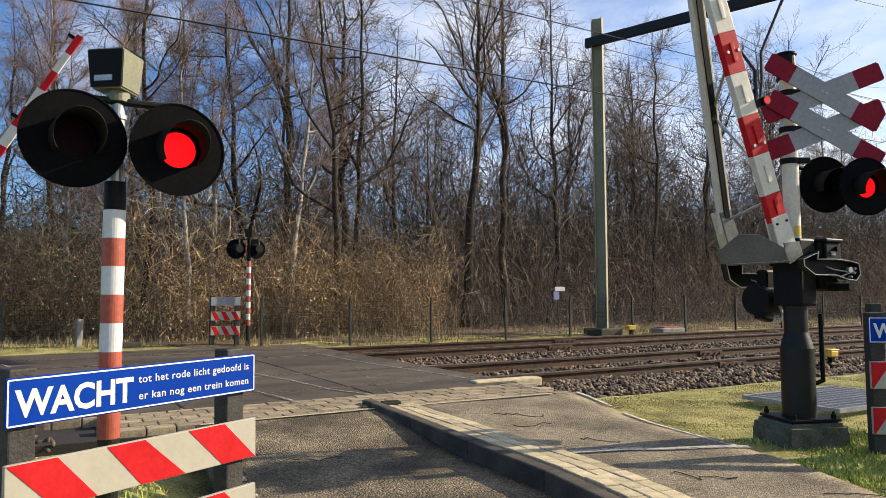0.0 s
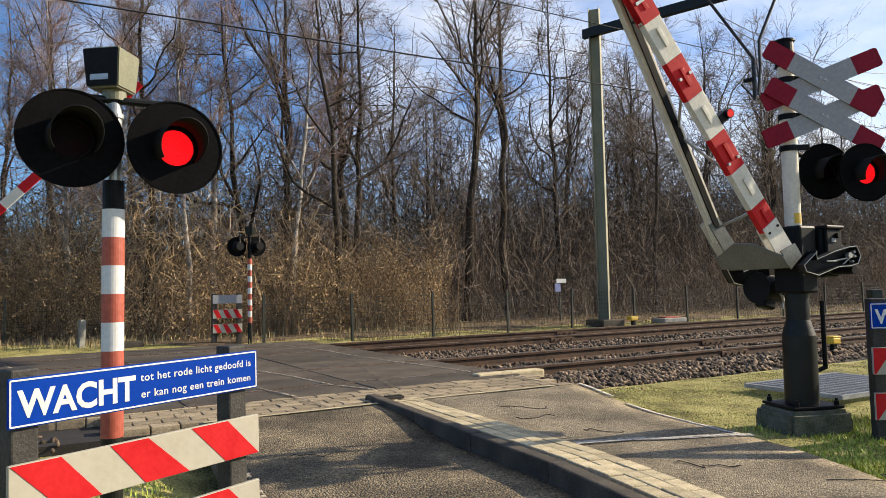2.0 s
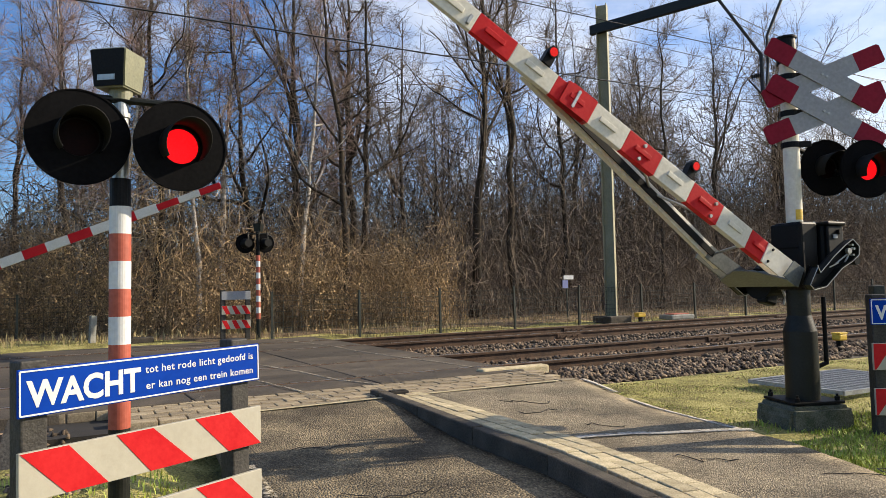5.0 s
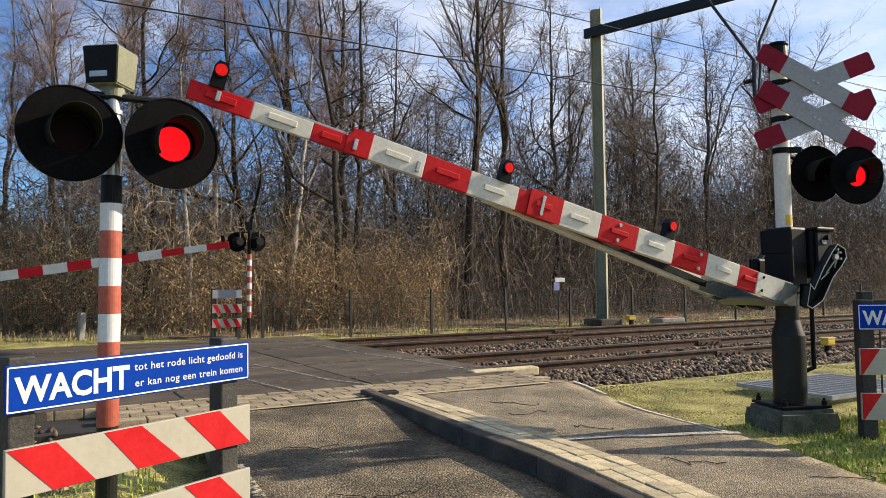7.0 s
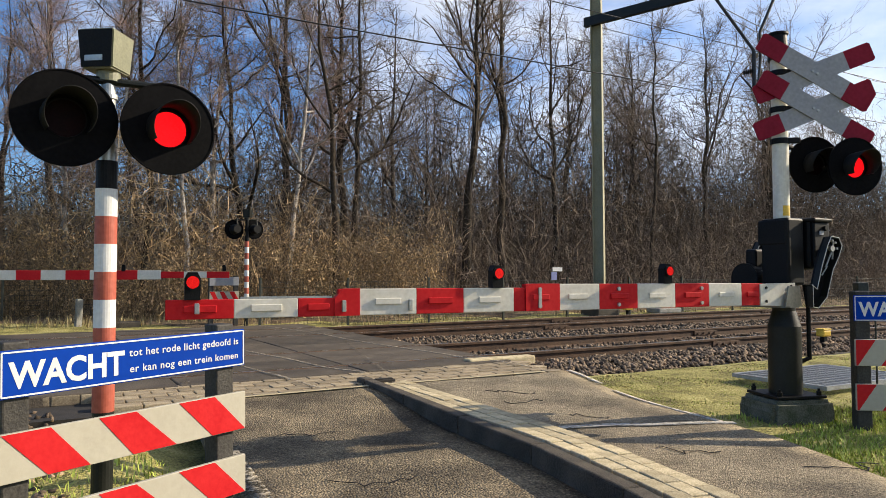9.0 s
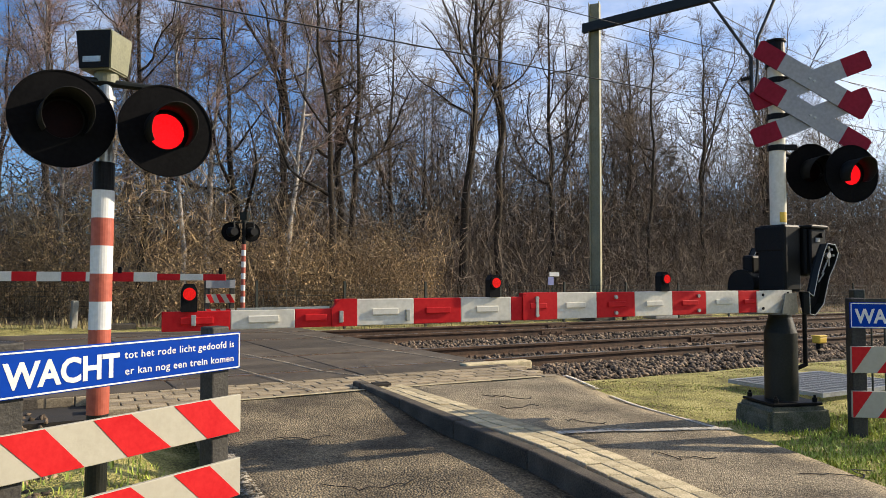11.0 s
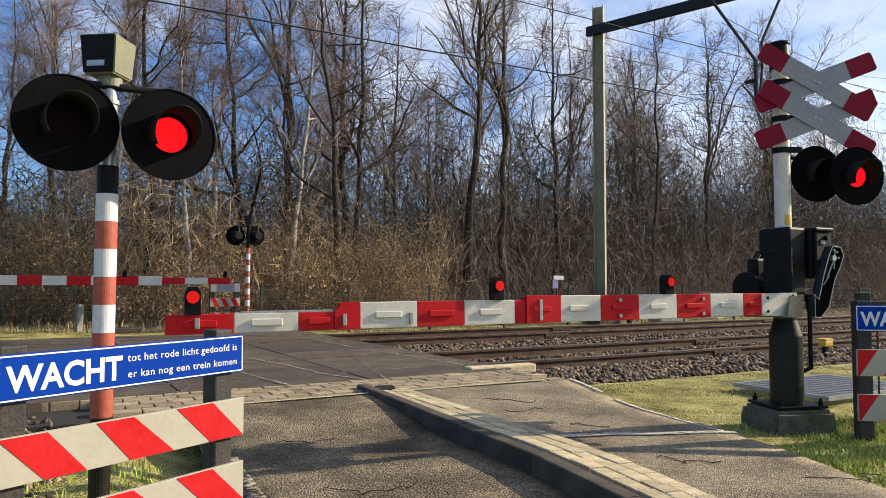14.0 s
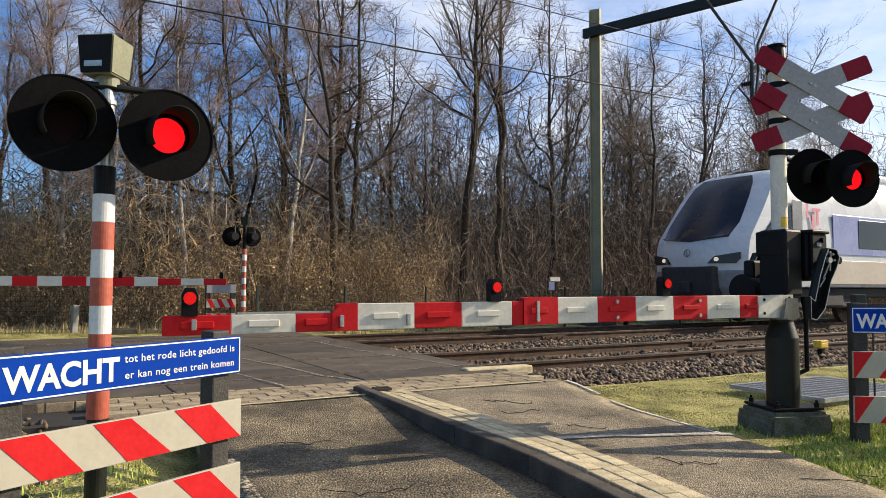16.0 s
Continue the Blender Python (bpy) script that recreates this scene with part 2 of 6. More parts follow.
M = dict(
    asphalt=stuff_mat("asphalt", (0.04, 0.031, 0.019), (0.31, 0.245, 0.148), 0.9, 0, 2.2, 85, 0.9, 0.3, c=(0.138, 0.109, 0.068), far=0.012, chips=75),
    path=stuff_mat("path_asphalt", (0.07, 0.055, 0.036), (0.43, 0.352, 0.23), 0.92, 0, 1.6, 95, 0.9, 0.3, c=(0.235, 0.192, 0.126), far=0.010, chips=95),
    deck=stuff_mat("deck_asphalt", (0.036, 0.028, 0.020), (0.105, 0.084, 0.059), 0.75, 0, 2.5, 70, 0.5, 0.4, vary=0.25),
    groove=stuff_mat("dark_joint", (0.015, 0.014, 0.012), (0.035, 0.03, 0.026), 0.95),
    concrete=stuff_mat("concrete", (0.17, 0.165, 0.14), (0.33, 0.32, 0.28), 0.9, 0, 7, 110, 0.4, vary=0.12),
    mossy=stuff_mat("mossy_concrete", (0.04, 0.05, 0.022), (0.16, 0.15, 0.115), 0.95, 0, 9, 90, 0.6),
    # weathered kerb tone, lowered further to put the face's shade into the colour
    kerb=stuff_mat("shade_darkened_kerb", (0.028, 0.023, 0.017), (0.11, 0.091, 0.068), 0.9, 0, 6, 100, 0.5, vary=0.15),
    paver=stuff_mat("yellow_paver", (0.33, 0.265, 0.145), (0.62, 0.52, 0.33), 0.9, 0, 12, 90, 0.4, vary=0.25),
    apron=stuff_mat("grey_brown_paver", (0.18, 0.138, 0.085), (0.39, 0.312, 0.20), 0.9, 0, 9, 90, 0.4, vary=0.25),
    faint=stuff_mat("faded_road_paint", (0.13, 0.11, 0.085), (0.27, 0.235, 0.18), 0.85, 0, 11, 45, 0.2, worn=0.57),
    fresh=stuff_mat("white_road_paint", (0.34, 0.31, 0.26), (0.60, 0.56, 0.48), 0.8, 0, 11, 45, 0.2, worn=0.43),
    line=stuff_mat("worn_road_paint", (0.20, 0.17, 0.13), (0.42, 0.37, 0.285), 0.85, 0, 11, 45, 0.2, worn=0.50),
    rail=stuff_mat("rusty_rail", (0.028, 0.015, 0.009), (0.125, 0.072, 0.043), 0.8, 0.2, 6, 60, 0.4),
    shine=stuff_mat("polished_rail_head", (0.35, 0.33, 0.3), (0.55, 0.53, 0.5), 0.28, 0.9, 3, 40, 0.05),
    sleeper=stuff_mat("sleeper", (0.075, 0.06, 0.045), (0.2, 0.165, 0.125), 0.9, 0, 5, 60, 0.5, vary=0.25),
    stone=stuff_mat("ballast_stone", (0.042, 0.029, 0.018), (0.25, 0.178, 0.115), 0.9, 0, 9, 60, 0.4, island=0.8),
    soil=stuff_mat("ballast_bed", (0.03, 0.025, 0.02), (0.10, 0.085, 0.066), 0.95, 0, 5, 50, 0.9, far=0.04),
    ground=stuff_mat("mossy_ground", (0.10, 0.085, 0.035), (0.54, 0.46, 0.20), 0.95, 0, 2.6, 45, 0.9, 0.2, c=(0.32, 0.29, 0.09), far=0.04),
    litter=stuff_mat("leaf_litter", (0.06, 0.042, 0.025), (0.26, 0.185, 0.11), 0.95, 0, 3.0, 40, 0.9, 0.2, far=0.05),
    grass=stuff_mat("grass_blade", (0.21, 0.28, 0.035), (0.50, 0.54, 0.11), 0.7, 0, 3, 20, 0, 0.3, island=0.45),
    straw=stuff_mat("dry_grass", (0.21, 0.16, 0.07), (0.42, 0.34, 0.18), 0.85, 0, 3, 20, 0, 0.2, island=0.4),
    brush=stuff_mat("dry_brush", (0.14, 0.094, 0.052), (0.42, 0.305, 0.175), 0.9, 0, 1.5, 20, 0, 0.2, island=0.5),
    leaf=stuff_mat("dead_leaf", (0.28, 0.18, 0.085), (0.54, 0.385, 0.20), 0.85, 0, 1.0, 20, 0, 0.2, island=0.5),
    # bark colour lowered to carry the shade deep in the wood
    bark=stuff_mat("shade_darkened_bark", (0.018, 0.014, 0.010), (0.085, 0.066, 0.048), 0.95, 0, 5, 40, 0.8, 0.2, vary=0.3, far=0.03),
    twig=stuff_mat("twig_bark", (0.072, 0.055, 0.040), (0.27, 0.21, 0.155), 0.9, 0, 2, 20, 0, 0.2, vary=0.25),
    redtwig=stuff_mat("birch_twig", (0.17, 0.115, 0.10), (0.38, 0.27, 0.225), 0.9, 0, 2, 20, 0, 0.2, vary=0.2),
    birch=stuff_mat("birch_bark", (0.10, 0.09, 0.08), (0.55, 0.5, 0.43), 0.85, 0, 7, 26, 0.5, 0.3, vary=0.15),
    black=stuff_mat("matt_black_metal", (0.0045, 0.0045, 0.005), (0.010, 0.010, 0.010), 0.5, 0, 5, 90, 0.08, 0.12),
    dgreen=stuff_mat("dark_green_paint", (0.007, 0.008, 0.006), (0.017, 0.018, 0.0135), 0.45, 0, 6, 90, 0.12, 0.25),
    olive=stuff_mat("olive_grey_box", (0.16, 0.16, 0.10), (0.24, 0.235, 0.15), 0.45, 0, 6, 90, 0.08),
    steel=stuff_mat("galvanised_steel", (0.33, 0.33, 0.31), (0.5, 0.5, 0.47), 0.42, 0.75, 6, 60, 0.08),
    cast=stuff_mat("cast_light_alloy", (0.30, 0.30, 0.28), (0.48, 0.48, 0.44), 0.5, 0.4, 6, 60, 0.1),
    plate=stuff_mat("grey_steel_plate", (0.11, 0.118, 0.108), (0.19, 0.20, 0.18), 0.5, 0.3, 5, 60, 0.08),
    white=stuff_mat("cream_white_paint", (0.56, 0.525, 0.43), (0.70, 0.665, 0.57), 0.5, 0, 4, 40, 0.06),
    # the cream white again, darkened to offset direct sun on the guard boards
    board=stuff_mat("sun_dimmed_cream", (0.375, 0.345, 0.27), (0.42, 0.39, 0.31), 0.55, 0, 4, 40, 0.06),
    bandwhite=stuff_mat("post_white_film", (0.56, 0.56, 0.54), (0.68, 0.68, 0.66), 0.5, 0, 5, 50, 0.06),
    red=stuff_mat("signal_red_paint", (0.46, 0.010, 0.014), (0.55, 0.020, 0.022), 0.5, 0, 4, 40, 0.06, 0.12),
    fadedred=stuff_mat("faded_red_paint", (0.30, 0.062, 0.035), (0.42, 0.10, 0.06), 0.55, 0, 5, 40, 0.08),
    darkred=stuff_mat("dark_red_film", (0.17, 0.006, 0.018), (0.23, 0.010, 0.028), 0.5, 0, 4, 40, 0.05, 0.12),
    silver=stuff_mat("reflective_white_film", (0.23, 0.235, 0.25), (0.31, 0.315, 0.33), 0.55, 0.0, 4, 40, 0.05),
    blue=stuff_mat("blue_sign_film", (0.0015, 0.034, 0.27), (0.0025, 0.042, 0.32), 0.6, 0, 4, 30, 0.04, 0.06),
    letter=stuff_mat("white_letter_film", (0.60, 0.60, 0.57), (0.72, 0.72, 0.69), 0.5, 0, 4, 30, 0),
    plastic=stuff_mat("recycled_plastic_post", (0.016, 0.014, 0.012), (0.055, 0.05, 0.042), 0.65, 0, 8, 70, 0.3),
    yellow=stuff_mat("yellow_paint", (0.55, 0.34, 0.03), (0.75, 0.5, 0.06), 0.5, 0, 8, 60, 0.1),
    mast=stuff_mat("green_grey_mast", (0.20, 0.19, 0.12), (0.34, 0.32, 0.215), 0.65, 0.1, 1.5, 30, 0.15),
    wire=stuff_mat("overhead_wire", (0.02, 0.02, 0.022), (0.05, 0.05, 0.05), 0.5, 0.5, 6, 60, 0),
    fence=stuff_mat("dark_fence_steel", (0.02, 0.026, 0.02), (0.06, 0.062, 0.048), 0.6, 0.2, 5, 60, 0.1),
    grate=stuff_mat("steel_grating", (0.24, 0.25, 0.26), (0.40, 0.41, 0.42), 0.45, 0.4, 8, 60, 0.1),
    lens=stuff_mat("dark_red_lens", (0.006, 0.002, 0.002), (0.012, 0.003, 0.003), 0.5, 0, 20, 90, 0.1, 0.06),
    hood=stuff_mat("black_hood", (0.005, 0.005, 0.005), (0.010, 0.010, 0.010), 0.65, 0, 5, 60, 0.05, 0.2),
    disc=stuff_mat("black_backboard", (0.0035, 0.0035, 0.004), (0.007, 0.007, 0.0075), 0.8, 0, 5, 60, 0.05, 0.04),
    body=stuff_mat("train_white", (0.52, 0.525, 0.535), (0.60, 0.605, 0.615), 0.28, 0, 1, 10, 0.0, 0.5),
    band=stuff_mat("train_lilac_band", (0.20, 0.22, 0.42), (0.27, 0.29, 0.5), 0.3, 0, 1, 10, 0.0, 0.5),
    lowband=stuff_mat("train_beige_skirt", (0.46, 0.385, 0.30), (0.54, 0.46, 0.365), 0.35, 0, 1, 10, 0.0, 0.5),
    dark=stuff_mat("train_underframe", (0.015, 0.015, 0.016), (0.05, 0.047, 0.045), 0.7, 0.2, 3, 30, 0.1),
    glass=stuff_mat("tinted_train_glass", (0.010, 0.013, 0.021), (0.018, 0.022, 0.033), 0.2, 0, 1, 10, 0.0, 0.3),
    grey=stuff_mat("train_grey", (0.15, 0.155, 0.165), (0.22, 0.225, 0.24), 0.4, 0, 1, 10, 0.0),
    pink=stuff_mat("pink_spray", (0.55, 0.12, 0.2), (0.7, 0.25, 0.32), 0.5, 0, 9, 30, 0.0),
    lamp_on=glow_mat("lit_red_lens", (1.0, 0.006, 0.010), 1.05),
    led_on=glow_mat("lit_red_led", (1.0, 0.015, 0.012), 0.5),
    tail=glow_mat("lit_tail_lamp", (1.0, 0.05, 0.06), 1.5),
    headlamp=glow_mat("lit_headlamp", (1.0, 0.86, 0.72), 0.5),
)


# ---- mesh helpers ----
def part(name, bm, material, parent=None, label="", m=None, smooth=False):
    """Links a bmesh as one mesh object, under parent if there is one."""
    me = bpy.data.meshes.new(name)
    bm.to_mesh(me)
    bm.free()
    for k in material if isinstance(material, (list, tuple)) else [material]:
        me.materials.append(k)
    if smooth:
        for f in me.polygons:
            f.use_smooth = True
    ob = new(name, me)
    if parent:
        ob.parent = parent
    if m is not None:
        ob.matrix_basis = m
    if label:
        ob["label"] = label
    return ob


def thing(name, m, label, category, group="", kind=""):
    ob = new(name)
    ob.empty_display_size = 0.1
    ob.matrix_basis = m
    return tagged(ob, label, category, group, kind)


def box(bm, sx, sy, sz, x=0, y=0, z=0, m=None, bevel=0.0, mat=0):
    """A box centred at x, y, z, with bevelled edges where asked."""
    r = bmesh.ops.create_cube(bm, size=1.0)
    vs = r["verts"]
    for v in vs:
        v.co = Vector((v.co.x * sx + x, v.co.y * sy + y, v.co.z * sz + z))
    fs = {f for v in vs for f in v.link_faces}
    if bevel:
        es = list({e for v in vs for e in v.link_edges})
        res = bmesh.ops.bevel(bm, geom=es, offset=bevel, segments=2, affect="EDGES", profile=0.5)
        fs = {f for f in fs if f.is_valid} | set(res["faces"])
        vs = list({v for f in fs for v in f.verts})
    if m is not None:
        bmesh.ops.transform(bm, matrix=m, verts=vs)
    for f in fs:
        f.material_index = mat
    return bm


def rod(bm, a, b, r0, r1=None, n=12, mat=0, caps=True):
    """A round bar from a to b."""
    a, b = Vector(a), Vector(b)
    d = b - a
    q = d.to_track_quat("Z", "Y").to_matrix().to_4x4()
    res = bmesh.ops.create_cone(bm, cap_ends=caps, segments=n, radius1=r0, radius2=r0 if r1 is None else r1, depth=d.length)
    bmesh.ops.transform(bm, matrix=Matrix.Translation((a + b) / 2) @ q, verts=res["verts"])
    for f in {f for v in res["verts"] for f in v.link_faces}:
        f.material_index = mat
    return bm


def prism(bm, outline, y0, y1, mat=0, m=None):
    """An outline of (x, z) pushed from y0 to y1."""
    a = [bm.verts.new((x, y0, z)) for x, z in outline]
    b = [bm.verts.new((x, y1, z)) for x, z in outline]
    fs = [bm.faces.new(a), bm.faces.new(b[::-1])]
    k = len(a)
    fs += [bm.faces.new((a[i], b[i], b[(i + 1) % k], a[(i + 1) % k])) for i in range(k)]
    for f in fs:
        f.material_index = mat
    bmesh.ops.recalc_face_normals(bm, faces=fs)
    if m is not None:
        bmesh.ops.transform(bm, matrix=m, verts=a + b)
    return bm


def B():
    return bmesh.new()


def ring(bm, centre, axis, r_out, r_in, depth, n=36, mat=0):
    """A flat ring (a disc with a hole) of some depth along axis."""
    q = Vector(axis).to_track_quat("Z", "Y").to_matrix().to_4x4()
    m = Matrix.Translation(centre) @ q
    loops = []
    for r, z in ((r_out, 0), (r_out, depth), (r_in, depth), (r_in, 0)):
        loops.append([bm.verts.new(m @ Vector((r * math.cos(2 * math.pi * i / n), r * math.sin(2 * math.pi * i / n), z))) for i in range(n)])
    for a, b in zip(loops, loops[1:] + loops[:1]):
        for i in range(n):
            f = bm.faces.new((a[i], a[(i + 1) % n], b[(i + 1) % n], b[i]))
            f.material_index = mat
    return bm


def raw(name, verts, faces, material, label="", category="", kind="", parent=None, smooth=False):
    me = bpy.data.meshes.new(name)
    verts, faces = np.asarray(verts, np.float32), np.asarray(faces, np.int32)
    me.vertices.add(len(verts))
    me.vertices.foreach_set("co", verts.ravel())
    k = faces.shape[1]
    me.loops.add(faces.size)
    me.loops.foreach_set("vertex_index", faces.ravel())
    me.polygons.add(len(faces))
    me.polygons.foreach_set("loop_start", np.arange(0, faces.size, k, dtype=np.int32))
    me.update(calc_edges=True)
    if smooth:
        me.polygons.foreach_set("use_smooth", np.ones(len(faces), bool))
    me.materials.append(material)
    ob = new(name, me)
    if parent:
        ob.parent = parent
    return tagged(ob, label, category, "", kind)


def tubes(lines, sides):
    """Quads for many tapered tubes: lines is an array of n lines, p points and x, y, z, radius."""
    lines = np.asarray(lines, np.float64)
    n, p, _ = lines.shape
    pts, rad = lines[:, :, :3], lines[:, :, 3]
    tan = np.gradient(pts, axis=1)
    tan /= np.linalg.norm(tan, axis=2, keepdims=True) + 1e-9
    ref = np.where(np.abs(tan[:, :1, 2:3]) > 0.9, [[[1.0, 0, 0]]], [[[0, 0, 1.0]]])
    s = np.cross(tan, np.broadcast_to(ref, tan.shape))
    s /= np.linalg.norm(s, axis=2, keepdims=True) + 1e-9
    w = np.cross(tan, s)
    a = np.arange(sides) * 2 * math.pi / sides
    v = pts[:, :, None] + rad[:, :, None, None] * (np.cos(a)[:, None] * s[:, :, None] + np.sin(a)[:, None] * w[:, :, None])
    i = np.arange(n)[:, None, None] * p * sides
    j = np.arange(p - 1)[None, :, None] * sides
    k = np.arange(sides)[None, None, :]
    k2 = (k + 1) % sides
    f = np.stack([i + j + k, i + j + k2, i + j + sides + k2, i + j + sides + k], -1).reshape(-1, 4)
    return v.reshape(-1, 3), f


def merged(pieces):
    vs, fs, o = [], [], 0
    for v, f in pieces:
        vs.append(v)
        fs.append(f + o)
        o += len(v)
    return np.concatenate(vs), np.concatenate(fs)


rng = np.random.default_rng(7)


def smooth01(x, a, b):
    t = np.clip((x - a) / (b - a), 0, 1)
    return t * t * (3 - 2 * t)


# ---- ground ----
def kerb_u(v):
    """The lane's right-hand kerb: straight at the crossing, bending outwards near the viewer."""
    return 2.395 - 0.10 * max(0.0, 3.65 - max(v, 1.0)) ** 1.6 - 0.284 * max(0.0, 1.0 - v)


def kerb_top(v):
    return -0.022 + 0.032 * float(smooth01(np.array(v), 3.6, 6.2))


def path_u(v):
    if v > 3.5:
        return 4.24 + 0.13 * (v - 3.5) ** 1.15
    return 4.24 - 0.30 * (3.5 - max(v, 1.0)) ** 1.15 - 0.30 * max(0.0, 1.0 - v)


def ground_z(u, v):
    z = -0.16 + 0.018 * np.sin(u * 1.7 + 0.4 * v) * np.cos(v * 1.3) + 0.01 * np.sin(u * 5.1) * np.cos(v * 4.3)
    z = z + 0.10 * smooth01(v, 14.6, 16.5)                                # far verge a little higher
    bed = smooth01(v, 6.2, 6.6) * (1 - smooth01(v, 14.2, 14.7))
    z = z - 0.22 * bed
    drift = 0.3 * np.maximum(0.0, 1.0 - v)
    edge = 4.24 - 0.30 * (3.5 - np.clip(v, 1.0, 3.5)) ** 1.15 - drift
    hard = smooth01(u + drift, 0.3, 0.72) * (1 - smooth01(u - edge, -0.6, -0.2)) * (1 - smooth01(v, 5.8, 6.2))
    return z - 0.2 * hard


def build_ground():
    us = np.r_[-2000, -600, -200, -90, -45, -25, np.arange(-16, 30.1, 0.3), 36, 48, 70, 120, 300, 800, 2000]
    vs = np.r_[-900, -300, -100, -40, -18, -9, np.arange(-5, 22.1, 0.3), 26, 34, 50, 90, 200, 600, 1500]
    uu, vv = np.meshgrid(us, vs, indexing="ij")
    zz = ground_z(uu, vv)
    x, y = uu * DX - vv * DY, uu * DY + vv * DX
    k = np.arange(len(us) * len(vs)).reshape(len(us), len(vs))
    f = np.stack([k[:-1, :-1], k[1:, :-1], k[1:, 1:], k[:-1, 1:]], -1).reshape(-1, 4)
    raw("ground", np.stack([x, y, zz], -1).reshape(-1, 3), f, M["ground"], "mossy yellow-green ground with short winter grass", "ground", "structure", smooth=True)


def build_wood_floor():
    us = np.r_[-120, -60, np.arange(-24, 60.1, 0.6), 90, 160]
    vs = np.r_[0.0, 0.15, 0.4, np.arange(1.0, 14.1, 0.8), 20, 40, 90]
    uu, vv = np.meshgrid(us, vs, indexing="ij")
    edge = 15.6 + 2.9 * (1 - smooth01(uu, -1.5, 2.5)) + 0.25 * np.sin(uu * 1.7) + 0.15 * np.sin(uu * 4.1)
    va = edge + vv
    zz = ground_z(uu, va) + np.where(vv == 0, -0.05, 0.03 + 0.02 * np.sin(uu * 3.3) * np.cos(vv * 2.9))
    x, y = uu * DX - va * DY, uu * DY + va * DX
    k = np.arange(len(us) * len(vs)).reshape(len(us), len(vs))
    f = np.stack([k[:-1, :-1], k[1:, :-1], k[1:, 1:], k[:-1, 1:]], -1).reshape(-1, 4)
    raw("wood_floor", np.stack([x, y, zz], -1).reshape(-1, 3), f, M["litter"], "brown leaf litter and soil under the trees", "ground", "structure", smooth=True)


def strip(name, left, right, v0, v1, zf, material, label, cat, step=0.25, drop=0.15, rag=0.0):
    """A slab of ground between two edges, with a top that follows zf(v) and real thickness."""
    n = int(round((v1 - v0) / step))
    vs, fs = [], []
    for i in range(n + 1):
        v = v0 + (v1 - v0) * i / n
        l, r = left(v), right(v)
        j = rag * (random.random() - 0.5)
        cols = [l + (r - l) * k / 8 for k in range(9)]
        cols[-1] += j
        top = [(*flat(c, v), zf(v) + 0.004 * math.sin(3 * c + 2 * v)) for c in cols]
        vs += [(*top[0][:2], zf(v) - drop)] + top + [(*top[-1][:2], zf(v) - drop)]
    for i in range(n):
        for k in range(10):
            a = i * 11 + k
            fs.append((a, a + 1, a + 12, a + 11))
    ob = raw(name, vs, fs, material, label, cat, "structure", smooth=False)
    return ob


def road_z(v):
    return -0.147 + 0.107 * float(smooth01(np.array(v), 4.2, 5.8))


def path_z(v):
    return -0.115 + 0.077 * float(smooth01(np.array(v), 4.4, 5.8))


def lane_left(v):
    return min(0.87 - 0.035 * (6.0 - v), kerb_u(v) - 1.40)


def line(name, pts, width, zf, label, thick=0.0055, material="line"):
    """A painted line through u, v points."""
    pts = [Vector(p) for p in pts]
    out = []
    for a, b in zip(pts, pts[1:]):
        n = max(1, int((b - a).length / 0.3))
        out += [a.lerp(b, i / n) for i in range(n)]
    out.append(pts[-1])
    vs, fs = [], []
    for i, p in enumerate(out):
        d = (out[min(i + 1, len(out) - 1)] - out[max(i - 1, 0)]).normalized()
        s = Vector((-d.y, d.x)) * width / 2 * (0.94 + 0.12 * random.random())
        for q, dz in ((p - s, thick - 0.003), (p - s, thick), (p + s, thick), (p + s, thick - 0.003)):
            vs.append((*flat(q.x, q.y), zf(q.y) + dz))
    for i in range(len(out) - 1):
        for k in range(3):
            a = i * 4 + k
            fs.append((a, a + 1, a + 5, a + 4))
    return raw(name, vs, fs, M[material], label, "road marking", "structure")


